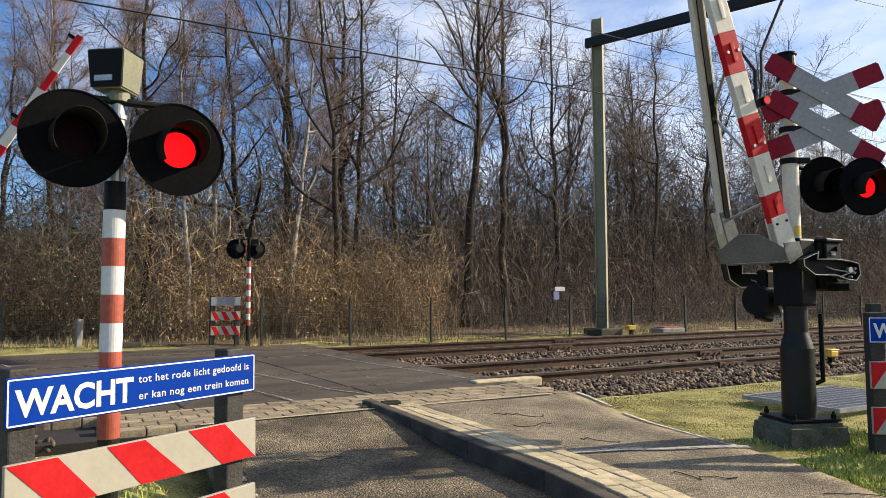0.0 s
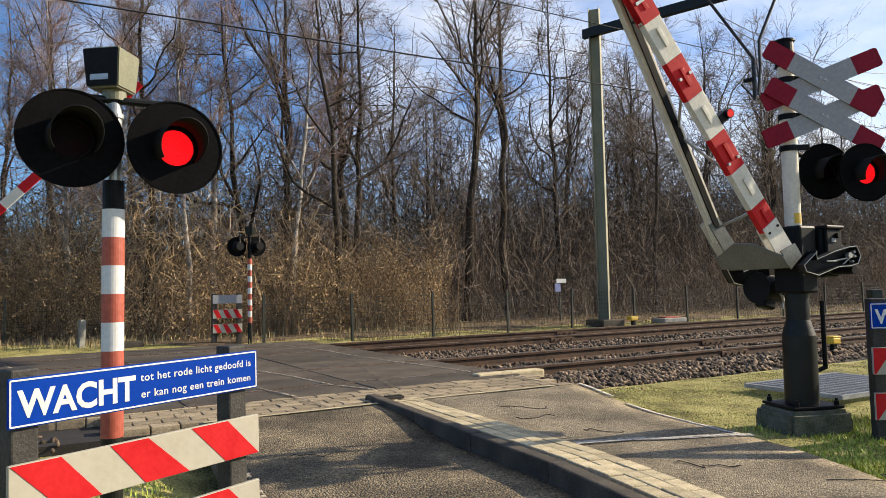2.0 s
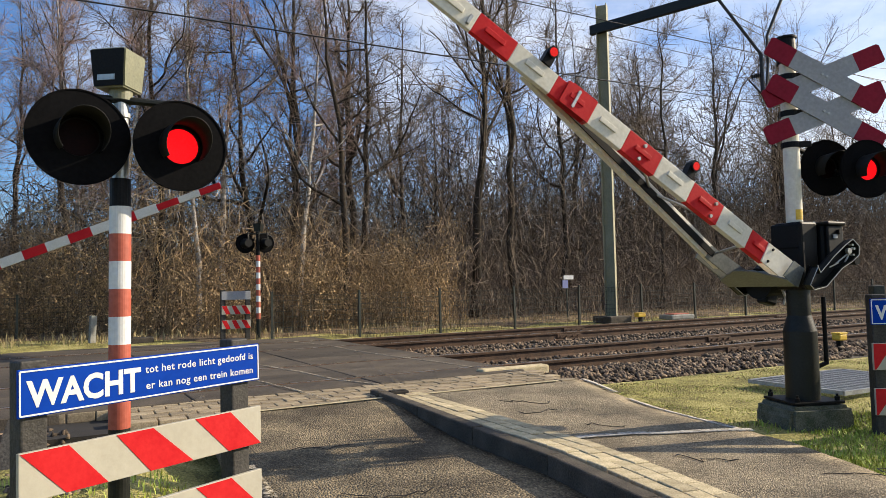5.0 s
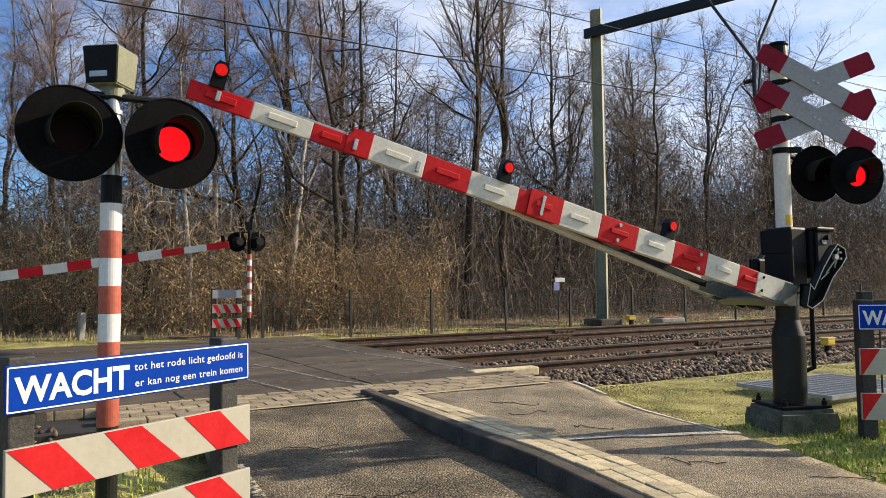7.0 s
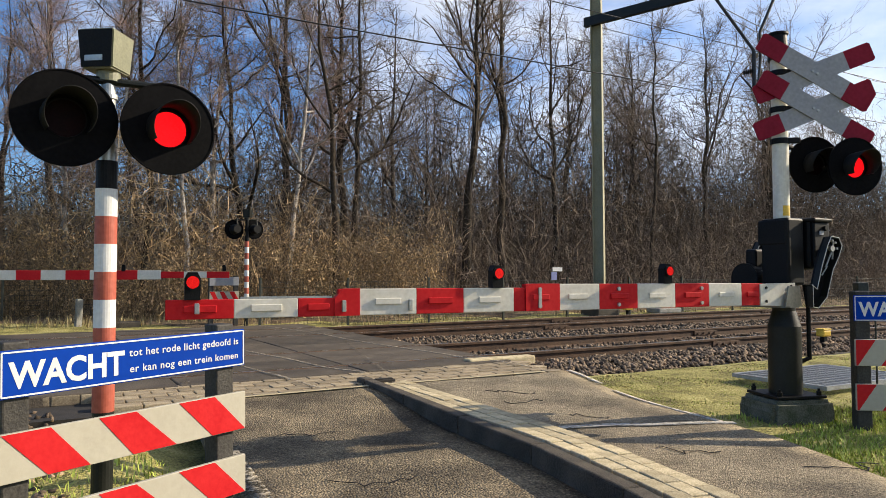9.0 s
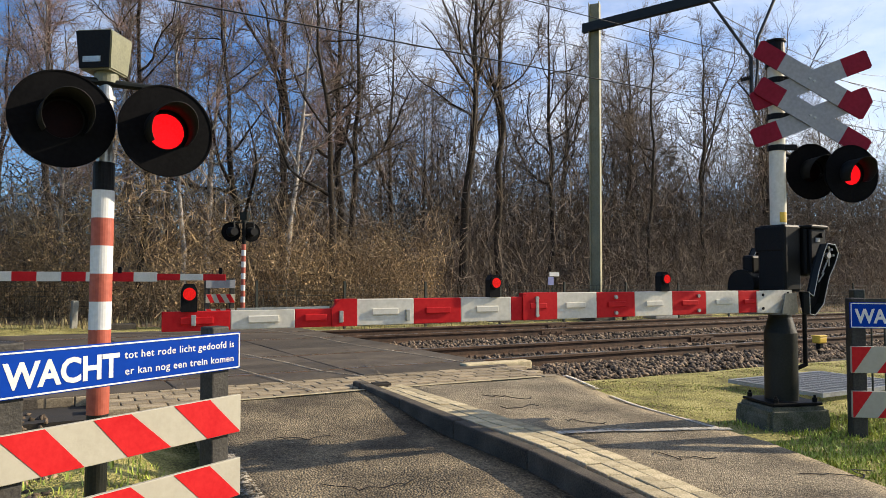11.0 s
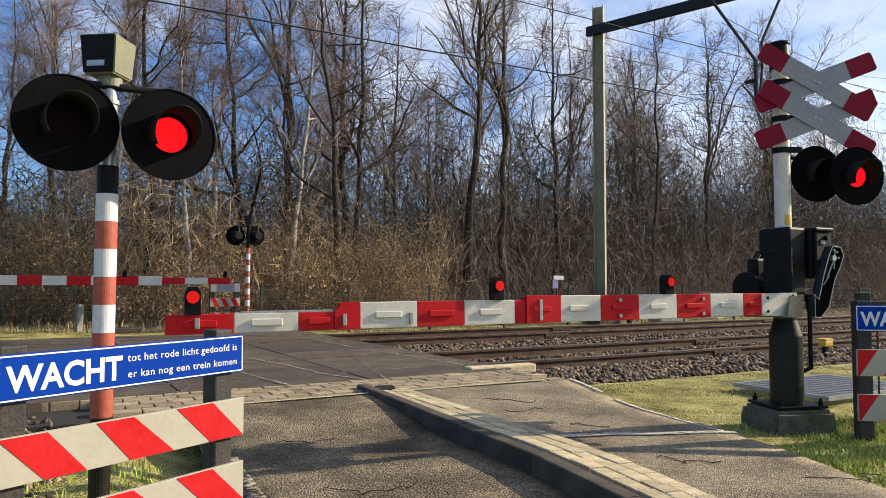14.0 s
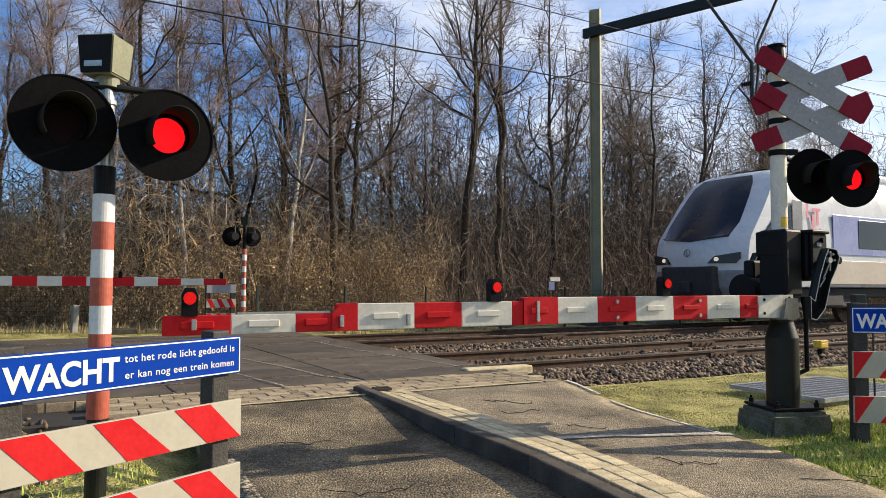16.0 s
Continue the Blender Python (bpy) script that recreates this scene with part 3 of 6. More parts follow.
def build_roads():
    strip("road", lane_left, lambda v: kerb_u(v) + 0.02, -14, 5.86, road_z, M["asphalt"], "coarse brown-grey asphalt lane beside the kerb", "road")
    strip("footpath", lambda v: kerb_u(v) + 0.3, path_u, -14, 5.86, path_z, M["path"], "worn grey asphalt footpath with cracks beside the grass", "footpath", rag=0.06)
    line("path_edge_line", [(path_u(v) - 0.04, v) for v in (3.5, 4.0, 4.5, 4.9)], 0.04, path_z, "thin worn white line along the footpath edge", 0.007, "fresh")
    line("path_edge_line", [(4.46, 5.15), (4.56, 5.6), (4.62, 5.84)], 0.05, path_z, "worn white line at the footpath end", 0.010, "fresh")
    line("stop_line", [(3.05, 3.95), (3.44, 3.85), (3.66, 3.73), (4.1, 3.57), (4.25, 3.47)], 0.075, path_z, "worn white stop line across the footpath", 0.010, "fresh")
    line("lane_line", [(lane_left(v) + 0.08, v) for v in (-8, -4, -2, 1, 3, 4.5)], 0.10, road_z, "white edge line of the lane beside the verge", 0.006)
    line("apron_line", [(0.9, 5.84), (2.3, 5.9), (4.35, 5.9)], 0.05, lambda v: -0.033, "light band where asphalt meets the pavers", 0.005, "paver")
    deck0 = lambda v: 0.0 if v > 6.75 else -0.028 + 0.04 * (v - 5.9) / 0.9
    for pts, w, words in (([(3.3, 13.9), (3.72, 11.4), (3.74, 10.2), (3.85, 9.1), (4.04, 7.85), (4.1, 7.2), (4.26, 6.6), (4.4, 6.05)], 0.06, "worn white line along the edge of the crossing"),
                          ([(0.5, 9.3), (2.16, 9.77), (3.71, 10.23)], 0.035, "thin faded white line across the deck"),
                          ([(2.0, 9.2), (2.24, 8.07), (2.38, 7.07), (2.62, 6.5)], 0.06, "worn white line across the crossing deck"),
                          ([(3.71, 10.2), (3.09, 7.74), (2.75, 6.3)], 0.07, "faded white marking crossing the deck"),
                          ([(1.2, 9.4), (1.63, 7.64), (1.76, 6.74), (1.96, 5.95)], 0.05, "worn white line across the crossing deck"),
                          ([(-0.88, 12.05), (-0.45, 10.16), (0.4, 8.2)], 0.06, "worn white line across the crossing deck"),
                          ([(0.72, 5.95), (0.86, 6.5), (1.0, 6.9)], 0.075, "faded white marking over the pavers")):
        line("deck_line", pts, w, deck0, words, 0.0045, "faint" if "faded" in words else "line")
    for k in (0, 1, 2, 4, 6):
        g = random.Random(40 + k)
        u, v = g.uniform(2.9, 3.7), (5.3, 4.9, 4.3, 3.7, 3.2, 2.8, 2.5)[k]
        pts = [(u, v)]
        for i in range(9):
            pts.append((pts[-1][0] + g.uniform(-0.01, 0.09), pts[-1][1] + g.uniform(-0.10, 0.06)))
        line("asphalt_crack", pts, 0.010, path_z, "dark crack in the footpath asphalt", 0.0066, "groove")
    for k in (1, 3, 5):
        g = random.Random(60 + k)
        u, v = g.uniform(0.9, 1.6), (5.2, 4.7, 4.1, 3.6, 3.2, 2.9, 2.6)[k]
        pts = [(u, v)]
        for i in range(9):
            pts.append((pts[-1][0] + g.uniform(-0.02, 0.12), pts[-1][1] + g.uniform(-0.08, 0.06)))
        line("asphalt_crack", pts, 0.007, road_z, "dark crack in the lane asphalt", 0.0066, "groove")


# ---- railway ----
RAILS = (7.33, 8.84, 11.36, 12.87)


def rail_outline():
    return [(-0.07, -0.16), (0.07, -0.16), (0.07, -0.147), (0.012, -0.128), (0.01, -0.045), (0.034, -0.035), (0.036, -0.008), (0.028, 0), (-0.028, 0), (-0.036, -0.008), (-0.034, -0.035), (-0.01, -0.045), (-0.012, -0.128), (-0.07, -0.147)]


def build_tracks():
    zs = -0.165
    for k, (a, b) in enumerate((RAILS[:2], RAILS[2:])):
        mid = (a + b) / 2
        t = thing("railway_track", track_site(0, mid), "rusty steel railway track on wooden sleepers in ballast", "railway track", "two tracks")
        for v in (a, b):
            bm = B()
            o = rail_outline()
            ends = []
            for u in (-70.0, 0.0, 60.0, 420.0):
                ends.append([bm.verts.new((u, v - mid + y, z)) for y, z in o])
            for p, q in zip(ends, ends[1:]):
                for i in range(len(o)):
                    f = bm.faces.new((p[i], q[i], q[(i + 1) % len(o)], p[(i + 1) % len(o)]))
                    f.material_index = 1 if i == 7 else 0
            part("rail", bm, [M["rail"], M["shine"]], t, "rusty rail with a shiny running surface")
        for v, u in ((a, 9.2), (b, 10.6), (a, 17.5), (b, 18.3)):
            bm = B()
            for side in (-1, 1):
                box(bm, 0.62, 0.022, 0.085, u, v - mid + side * 0.024, -0.085, bevel=0.006)
                for dx in (-0.22, -0.08, 0.08, 0.22):
                    rod(bm, (u + dx, v - mid + side * 0.03, -0.085), (u + dx, v - mid + side * 0.058, -0.085), 0.018, n=6)
            part("fishplate", bm, M["rail"], t, "bolted rusty rail joint")
        sl = B()
        box(sl, 0.25, 2.6, 0.15, 0, 0, -0.09, bevel=0.012)
        for y in (-0.755, 0.755):
            box(sl, 0.18, 0.36, 0.022, 0, y, -0.006, bevel=0.004, mat=1)
            for dy in (-0.115, 0.115):
                for dx in (-0.05, 0.05):
                    rod(sl, (dx, y + dy, 0), (dx, y + dy, 0.055), 0.022, 0.016, n=6, mat=1)
                box(sl, 0.15, 0.06, 0.035, 0, y + dy * 0.86, 0.015, bevel=0.006, mat=1)
        first = part("sleeper", sl, [M["sleeper"], M["rail"]], t, "weathered sleeper", pose(4.9, 0, zs))
        for i in range(1, 70):
            ob = first.copy()
            scene.collection.objects.link(ob)
            ob.matrix_basis = pose(4.9 + 0.63 * i, random.uniform(-0.02, 0.02), zs - random.uniform(0, 0.015), 0, 0, random.uniform(-0.6, 0.6))
    # bed under the stones
    us = np.r_[-80, -30, -8, 4.6, 4.75, np.arange(5, 30, 0.5), 40, 80, 420]
    prof = [(6.05, -0.21), (6.25, -0.16), (6.5, -0.14), (6.8, -0.17), (7.4, -0.20), (8.8, -0.20), (9.4, -0.19), (10.1, -0.22), (10.8, -0.19), (11.4, -0.2), (12.8, -0.2), (13.4, -0.19), (14.4, -0.22)]
    vs, fs = [], []
    for u in us:
        vs += [(*track_flat(u, v), z) for v, z in prof]
    k = len(prof)
    for i in range(len(us) - 1):
        fs += [(i * k + j, i * k + k + j, i * k + k + j + 1, i * k + j + 1) for j in range(k - 1)]
    raw("ballast_bed", vs, fs, M["soil"], "dark soil bed under the ballast stones", "ballast", "structure", smooth=True)


def stones(name, u, v, z, size, label):
    """Many broken stones as one mesh: squashed octahedra with knocked corners."""
    n = len(u)
    base = np.array([(1, 0, 0), (0.2, 0.95, 0.1), (-0.9, 0.3, 0), (-0.3, -0.9, 0.1), (0.55, -0.75, -0.1), (0.25, 0.2, 0.8), (-0.35, -0.1, 0.7), (0, 0, -0.7)])
    fac = np.array([(0, 1, 5), (1, 2, 6), (1, 6, 5), (2, 3, 6), (3, 4, 6), (4, 0, 5), (4, 5, 6), (1, 0, 7), (2, 1, 7), (3, 2, 7), (4, 3, 7), (0, 4, 7)])
    a = rng.uniform(0, 6.28, n)
    s = size * rng.uniform(0.6, 1.3, (n, 1, 3))
    p = (base[None] + rng.uniform(-0.22, 0.22, (n, 8, 3))) * s
    tilt = rng.uniform(-0.5, 0.5, n)
    y2, z2 = p[..., 1] * np.cos(tilt)[:, None] - p[..., 2] * np.sin(tilt)[:, None], p[..., 1] * np.sin(tilt)[:, None] + p[..., 2] * np.cos(tilt)[:, None]
    c, d = np.cos(a)[:, None], np.sin(a)[:, None]
    px, py = p[..., 0] * c - y2 * d, p[..., 0] * d + y2 * c
    x, y = track_flat(u, v)
    verts = np.stack([px + x[:, None], py + y[:, None], z2 + z[:, None]], -1).reshape(-1, 3)
    faces = (fac[None] + 8 * np.arange(n)[:, None, None]).reshape(-1, 3)
    raw(name, verts, faces, M["stone"], label, "ballast", "stuff")


def build_ballast():
    def field(n, u0, u1, v0, v1, z0, power=1.6):
        u = u0 + (u1 - u0) * rng.uniform(0, 1, n) ** power
        v = rng.uniform(v0, v1, n)
        keep = np.ones(n, bool)
        for r in RAILS:
            keep &= np.abs(v - r) > 0.085
        on_sleeper = (np.abs(((u - 4.9) / 0.63 + 0.5) % 1 - 0.5) * 0.63 < 0.14) & ((np.abs(v - 8.085) < 1.25) | (np.abs(v - 12.115) < 1.25))
        keep &= ~(on_sleeper & (rng.uniform(0, 1, n) < 0.85))
        u, v = u[keep], v[keep]
        return u, v, z0(v) + rng.uniform(-0.012, 0.02, len(u))
    parts = [field(5200, 4.72, 17, 6.15, 7.27, lambda v: -0.175 + 0.075 * np.clip((v - 6.15) / 0.45, 0, 1) - 0.03 * np.clip((v - 6.7) / 0.5, 0, 1)), field(2400, 4.75, 18, 7.4, 8.77, lambda v: -0.165 + 0 * v),
             field(4700, 4.75, 26, 8.92, 11.28, lambda v: -0.155 + 0 * v), field(1400, 4.75, 26, 11.44, 12.8, lambda v: -0.17 + 0 * v), field(1500, 4.75, 26, 12.95, 14.2, lambda v: -0.175 + 0 * v)]
    u, v, z = (np.concatenate(k) for k in zip(*parts))
    stones("ballast", u, v, z, 0.040, "brown-grey broken stone ballast between the rails")
    u, v = rng.uniform(-3.2, 0.15, 900), rng.uniform(4.2, 6.5, 900)
    stones("ballast", u, v, np.where(v > 5.84, -0.085, -0.15), 0.03, "loose stones beside the crossing behind the guard rail")


def build_deck():
    d = thing("crossing_deck", track_site(0, 0), "dark asphalt crossing panels set between the rails", "crossing deck", kind="structure")
    bm = B()
    box(bm, 14.7, 7.3, 0.1, -2.6, 10.4, -0.17)
    part("deck_base", bm, M["groove"], d)
    rows = [(6.72, 7.26), (7.41, 8.08), (8.085, 8.76), (8.92, 9.7), (9.71, 10.5), (10.51, 11.28), (11.44, 12.11), (12.115, 12.79), (12.95, 13.45), (13.46, 14.1)]
    for i, (a, b) in enumerate(rows):
        bm = B()
        w = 1.8
        box(bm, w - 0.012, b - a, 0.13, 0, 0, -0.065, bevel=0.012)
        me = None
        for k in range(8):
            u = 4.72 - w / 2 - w * k
            if me is None:
                ob = part("panel", bm, M["deck"], d)
                me = ob.data
            else:
                ob = new("panel", me)
                ob.parent = d
            ob.matrix_basis = pose(u, (a + b) / 2, random.uniform(-0.004, 0.003))


def build_pavers():
    k = thing("kerb", site(0, 0), "weathered concrete kerb along the lane, darkened for its shaded face", "kerb", kind="structure")
    nose = B()
    rod(nose, (0, 0, -0.34), (0, 0, -0.012), 0.075, 0.06, n=18)
    box(nose, 0.10, 0.16, 0.33, 0, -0.06, -0.17, bevel=0.015)
    part("kerb_nose", nose, M["kerb"], k, "", pose(kerb_u(6.15) + 0.04, 6.13, 0.022))
    slot = B()
    box(slot, 0.20, 0.09, 0.05, 0, 0, 0, bevel=0.008)
    box(slot, 0.16, 0.05, 0.06, 0, -0.004, 0.004)
    part("gully_slot", slot, M["groove"], k, "dark iron gully slot at the kerb end", pose(kerb_u(6.1) + 0.22, 6.06, -0.032))
    v = 6.06
    while v > -13.5:
        l = 0.9
        a, b = Vector((kerb_u(v), v)), Vector((kerb_u(v - l), v - l))
        bm = B()
        ln = (b - a).length
        box(bm, 0.10, ln - 0.008, 0.34, 0, 0, -0.17, bevel=0.012)
        ob = part("kerb_stone", bm, M["kerb"], k)
        d = (a - b).normalized()
        ob.matrix_basis = pose((a.x + b.x) / 2 + 0.05, (a.y + b.y) / 2, (kerb_top(a.y) + kerb_top(b.y)) / 2 - random.uniform(0, 0.004), math.degrees(math.atan2(kerb_top(a.y) - kerb_top(b.y), ln)), 0, math.degrees(math.atan2(-d.x, d.y)))
        v -= l
    s = thing("paver_strip", site(0, 0), "sunlit yellow-grey paver strip beside the kerb", "paving", kind="structure")
    bm = B()
    box(bm, 0.096, 0.2, 0.08, 0, 0, -0.04, bevel=0.006)
    me = part("paver", bm, M["paver"], s).data
    first = s.children[0]
    n, v = 0, 5.95
    while v > -3.5:
        for c in range(3):
            ob = first if n == 0 else new("paver", me)
            ob.parent = s
            vv = v - (0.1 if c == 1 else 0)
            sl = (kerb_u(vv + 0.1) - kerb_u(vv - 0.1)) / 0.2
            ob.matrix_basis = pose(kerb_u(vv) + 0.195 + 0.1 * c, vv, -0.03 - 0.0 * c - random.uniform(0, 0.007), random.uniform(-0.6, 0.6), random.uniform(-0.6, 0.6), math.degrees(-math.atan(sl)) + random.uniform(-0.8, 0.8))
            n += 1
        v -= 0.206
    strip("joint_sand", lambda v: kerb_u(v) + 0.09, lambda v: kerb_u(v) + 0.44, -14, 5.95, lambda v: -0.085, M["soil"], "dark sand under the paver strip", "paving")
    a = thing("paver_apron", site(0, 0), "grey-brown paver apron before the crossing deck", "paving", kind="structure")
    bm = B()
    box(bm, 0.205, 0.145, 0.08, 0, 0, -0.04, bevel=0.006)
    me = part("paver", bm, M["apron"], a).data
    first, n = a.children[0], 0
    for r in range(5):
        v = 5.96 + 0.15 * r
        u = -2.6 + (0.1 if r % 2 else 0)
        while u < 4.55 and n < 299:
            if u < 0.2 and v < 6.5:
                u += 0.215
                continue
            ob = first if n == 0 else new("paver", me)
            ob.parent = a
            zz = -0.035 + 0.04 * (v - 5.9) / 0.9
            ob.matrix_basis = pose(u, v, zz - random.uniform(0, 0.007), random.uniform(-0.5, 0.5), random.uniform(-0.5, 0.5), random.uniform(-0.8, 0.8))
            n += 1
            u += 0.215
    bm = B()
    box(bm, 7.5, 0.95, 0.12, 0.95, 6.33, -0.15)
    part("joint_sand", bm, M["groove"], a)
    e = thing("edge_block", site(4.4, 6.82, 0), "pale concrete edging block at the deck corner", "kerb", kind="structure")
    bm = B()
    box(bm, 0.9, 0.16, 0.2, 0, 0, -0.075, bevel=0.02)
    part("block", bm, M["paver"], e)


# ---- grass ----
def blades(name, u, v, h, material, label, lean=0.9, width=0.0045, zf=None):
    n = len(u)
    x, y = u * DX - v * DY, u * DY + v * DX
    z = ground_z(u, v) - 0.01 if zf is None else zf
    a = rng.uniform(0, 6.28, n)
    l = h * rng.uniform(0.1, lean, n)
    dx, dy = np.cos(a), np.sin(a)
    w = width * rng.uniform(0.6, 1.3, n)
    p0 = np.stack([x - dy * w, y + dx * w, z], -1)
    p1 = np.stack([x + dy * w, y - dx * w, z], -1)
    m = np.stack([x + dx * l * 0.35, y + dy * l * 0.35, z + h * 0.62], -1)
    p2, p3 = m + np.stack([dy * w * 0.7, -dx * w * 0.7, 0 * w], -1), m - np.stack([dy * w * 0.7, -dx * w * 0.7, 0 * w], -1)
    tip = np.stack([x + dx * l, y + dy * l, z + h * rng.uniform(0.85, 1, n)], -1)
    verts = np.stack([p0, p1, p2, p3, tip], 1).reshape(-1, 3)
    o = 5 * np.arange(n)[:, None]
    faces = np.concatenate([o + [0, 1, 2], o + [0, 2, 3], o + [3, 2, 4]])
    return raw(name, verts, faces, material, label, "grass", "stuff")


def build_grass():
    n = 170000
    u, v = rng.uniform(3.4, 11, n), rng.uniform(0.5, 6.0, n)
    edge = np.array([path_u(k) for k in v])
    clump = np.sin(u * 3.1 + 1) * np.cos(v * 2.7) + np.sin(u * 7.3 + v * 5.1) * 0.5
    keep = (u > edge + 0.05 + 0.1 * rng.uniform(0, 1, n)) & ((clump + rng.normal(0, 0.5, n) > 0.1) | (v < 3.2))
    u, v = u[keep], v[keep]
    h = np.where(v < 3.8, rng.uniform(0.015, 0.055, len(u)), rng.uniform(0.008, 0.026, len(u)))
    green = rng.uniform(0, 1, len(u)) < np.clip(0.97 - 0.25 * (v - 3.2), 0.25, 1)
    blades("grass", u[green], v[green], h[green], M["grass"], "fresh green grass tufts round the barrier post")
    blades("grass", u[~green], v[~green], h[~green], M["straw"], "short yellow mossy winter grass")
    n = 5000
    u, v = rng.uniform(-2.5, 0.75, n), rng.uniform(1.0, 5.0, n)
    u = np.minimum(u, 0.8 - 0.03 * (6 - v))
    blades("grass", u, v, rng.uniform(0.02, 0.08, n), M["grass"], "green grass below the striped guard boards")
    n = 16000
    u, v = rng.uniform(-14, 34, n), rng.uniform(14.75, 18.0, n)
    keep = (np.sin(u * 2.3) + np.sin(u * 0.9 + 1) + rng.normal(0, 0.8, n) > -0.6) & ~((u > -5) & (u < 3.2) & (v < 16.0))
    u, v = u[keep], v[keep]
    blades("grass", u, v, rng.uniform(0.05, 0.28, len(u)) * np.clip((v - 14.3) / 1.4, 0.3, 1) * (1 - 0.35 * smooth01(u, 4, 12)), M["straw"], "dry straw-coloured grass along the fence", lean=0.8, width=0.009)


# ---- woods ----
def set_back(u):
    """How much farther back the wood's edge lies beside the far road."""
    return 2.9 * (1 - smooth01(np.asarray(u, float), -1.5, 2.5))


def grow(seed, height, spread, lean=(0, 0), limbs=11, start=0.38, r0=0.13, fork=False, droop=0.0, twigs=6):
    """A bare tree: lists of tapered lines for the trunk and the crown."""
    g = np.random.default_rng(seed)
    n = 12
    t = np.linspace(0, 1, n)
    wob = np.cumsum(g.normal(0, 0.085, (n, 2)), axis=0) * height / 12
    trunk = np.stack([wob[:, 0] + lean[0] * t, wob[:, 1] + lean[1] * t, height * t, r0 * (1 - t) ** 0.9 + 0.010], -1)
    trunk[0, 3] *= 1.25
    big, mid, small, fine = [trunk], [], [], []

    def shoot(base, d, length, r, k, up, wig):
        pts = [np.array(base)]
        step = length / (k - 1)
        for i in range(k - 1):
            d = d + g.normal(0, wig, 3) + (0, 0, up)
            d = d / np.linalg.norm(d)
            pts.append(pts[-1] + d * step)
        rad = np.linspace(r, max(r * 0.25, 0.0035), k)
        return np.concatenate([np.array(pts), rad[:, None]], 1)

    def along(lineq, f):
        x = f * (len(lineq) - 1)
        i = min(int(x), len(lineq) - 2)
        p = lineq[i] + (lineq[i + 1] - lineq[i]) * (x - i)
        d = lineq[i + 1, :3] - lineq[i, :3]
        return p, d / (np.linalg.norm(d) + 1e-9)

    for i in range(limbs):
        f = start + (0.96 - start) * (i + g.uniform(0, 0.8)) / limbs
        p, d = along(trunk, f)
        a = g.uniform(0, 6.28)
        out = np.array([math.cos(a), math.sin(a), 0.0])
        dirn = out * g.uniform(0.7, 1.15) + np.array([0, 0, g.uniform(0.3, 1.0)])
        length = spread * (1.15 - 0.75 * (f - start) / (1 - start)) * g.uniform(0.7, 1.25)
        if fork and i < 2:
            dirn, length = out * 0.35 + np.array([0, 0, 1.2]), height * (1 - f) * 0.95
        limb = shoot(p[:3], dirn / np.linalg.norm(dirn), length, p[3] * g.uniform(0.45, 0.7), 8, 0.10 - droop * 0.3, 0.19)
        mid.append(limb)
        for j in range(int(8 + length * 2.6)):
            f2 = g.uniform(0.15, 0.98)
            p2, d2 = along(limb, f2)
            dd = d2 * 0.7 + g.normal(0, 0.55, 3) + (0, 0, 0.18)
            l2 = length * g.uniform(0.22, 0.5) * (1.15 - 0.6 * f2)
            br = shoot(p2[:3], dd / np.linalg.norm(dd), l2, max(p2[3] * 0.5, 0.008), 5, 0.03 - droop, 0.26)
            small.append(br)
            for q in range(twigs + int(g.uniform(0, 3))):
                f3 = g.uniform(0.1, 1.0)
                p3, d3 = along(br, f3)
                dd = d3 * 0.8 + g.normal(0, 0.5, 3) + (0, 0, 0.1)
                fine.append(shoot(p3[:3], dd / np.linalg.norm(dd), g.uniform(0.3, 0.9), 0.0055, 3, 0.03 - droop, 0.22))
    for j in range(34):
        p, d = along(trunk, g.uniform(0.08, 0.95))
        dd = g.normal(0, 0.8, 3) + (0, 0, 0.3)
        small.append(shoot(p[:3], dd / np.linalg.norm(dd), g.uniform(0.4, 1.5), 0.011, 5, 0.03, 0.2))
    return trunk, mid, small, fine


def tree(name, m, label, bark, twigm, **kw):
    ob = thing(name, m, label, "tree", "trees at the wood's edge")
    trunk, mid, small, fine = grow(**kw)
    v, f = merged([tubes([trunk], 9), tubes(mid, 6)])
    raw("trunk", v, f, bark, parent=ob, smooth=True)
    v, f = merged([tubes(small, 4), tubes(fine, 3)])
    raw("crown", v, f, twigm, parent=ob)
    return ob


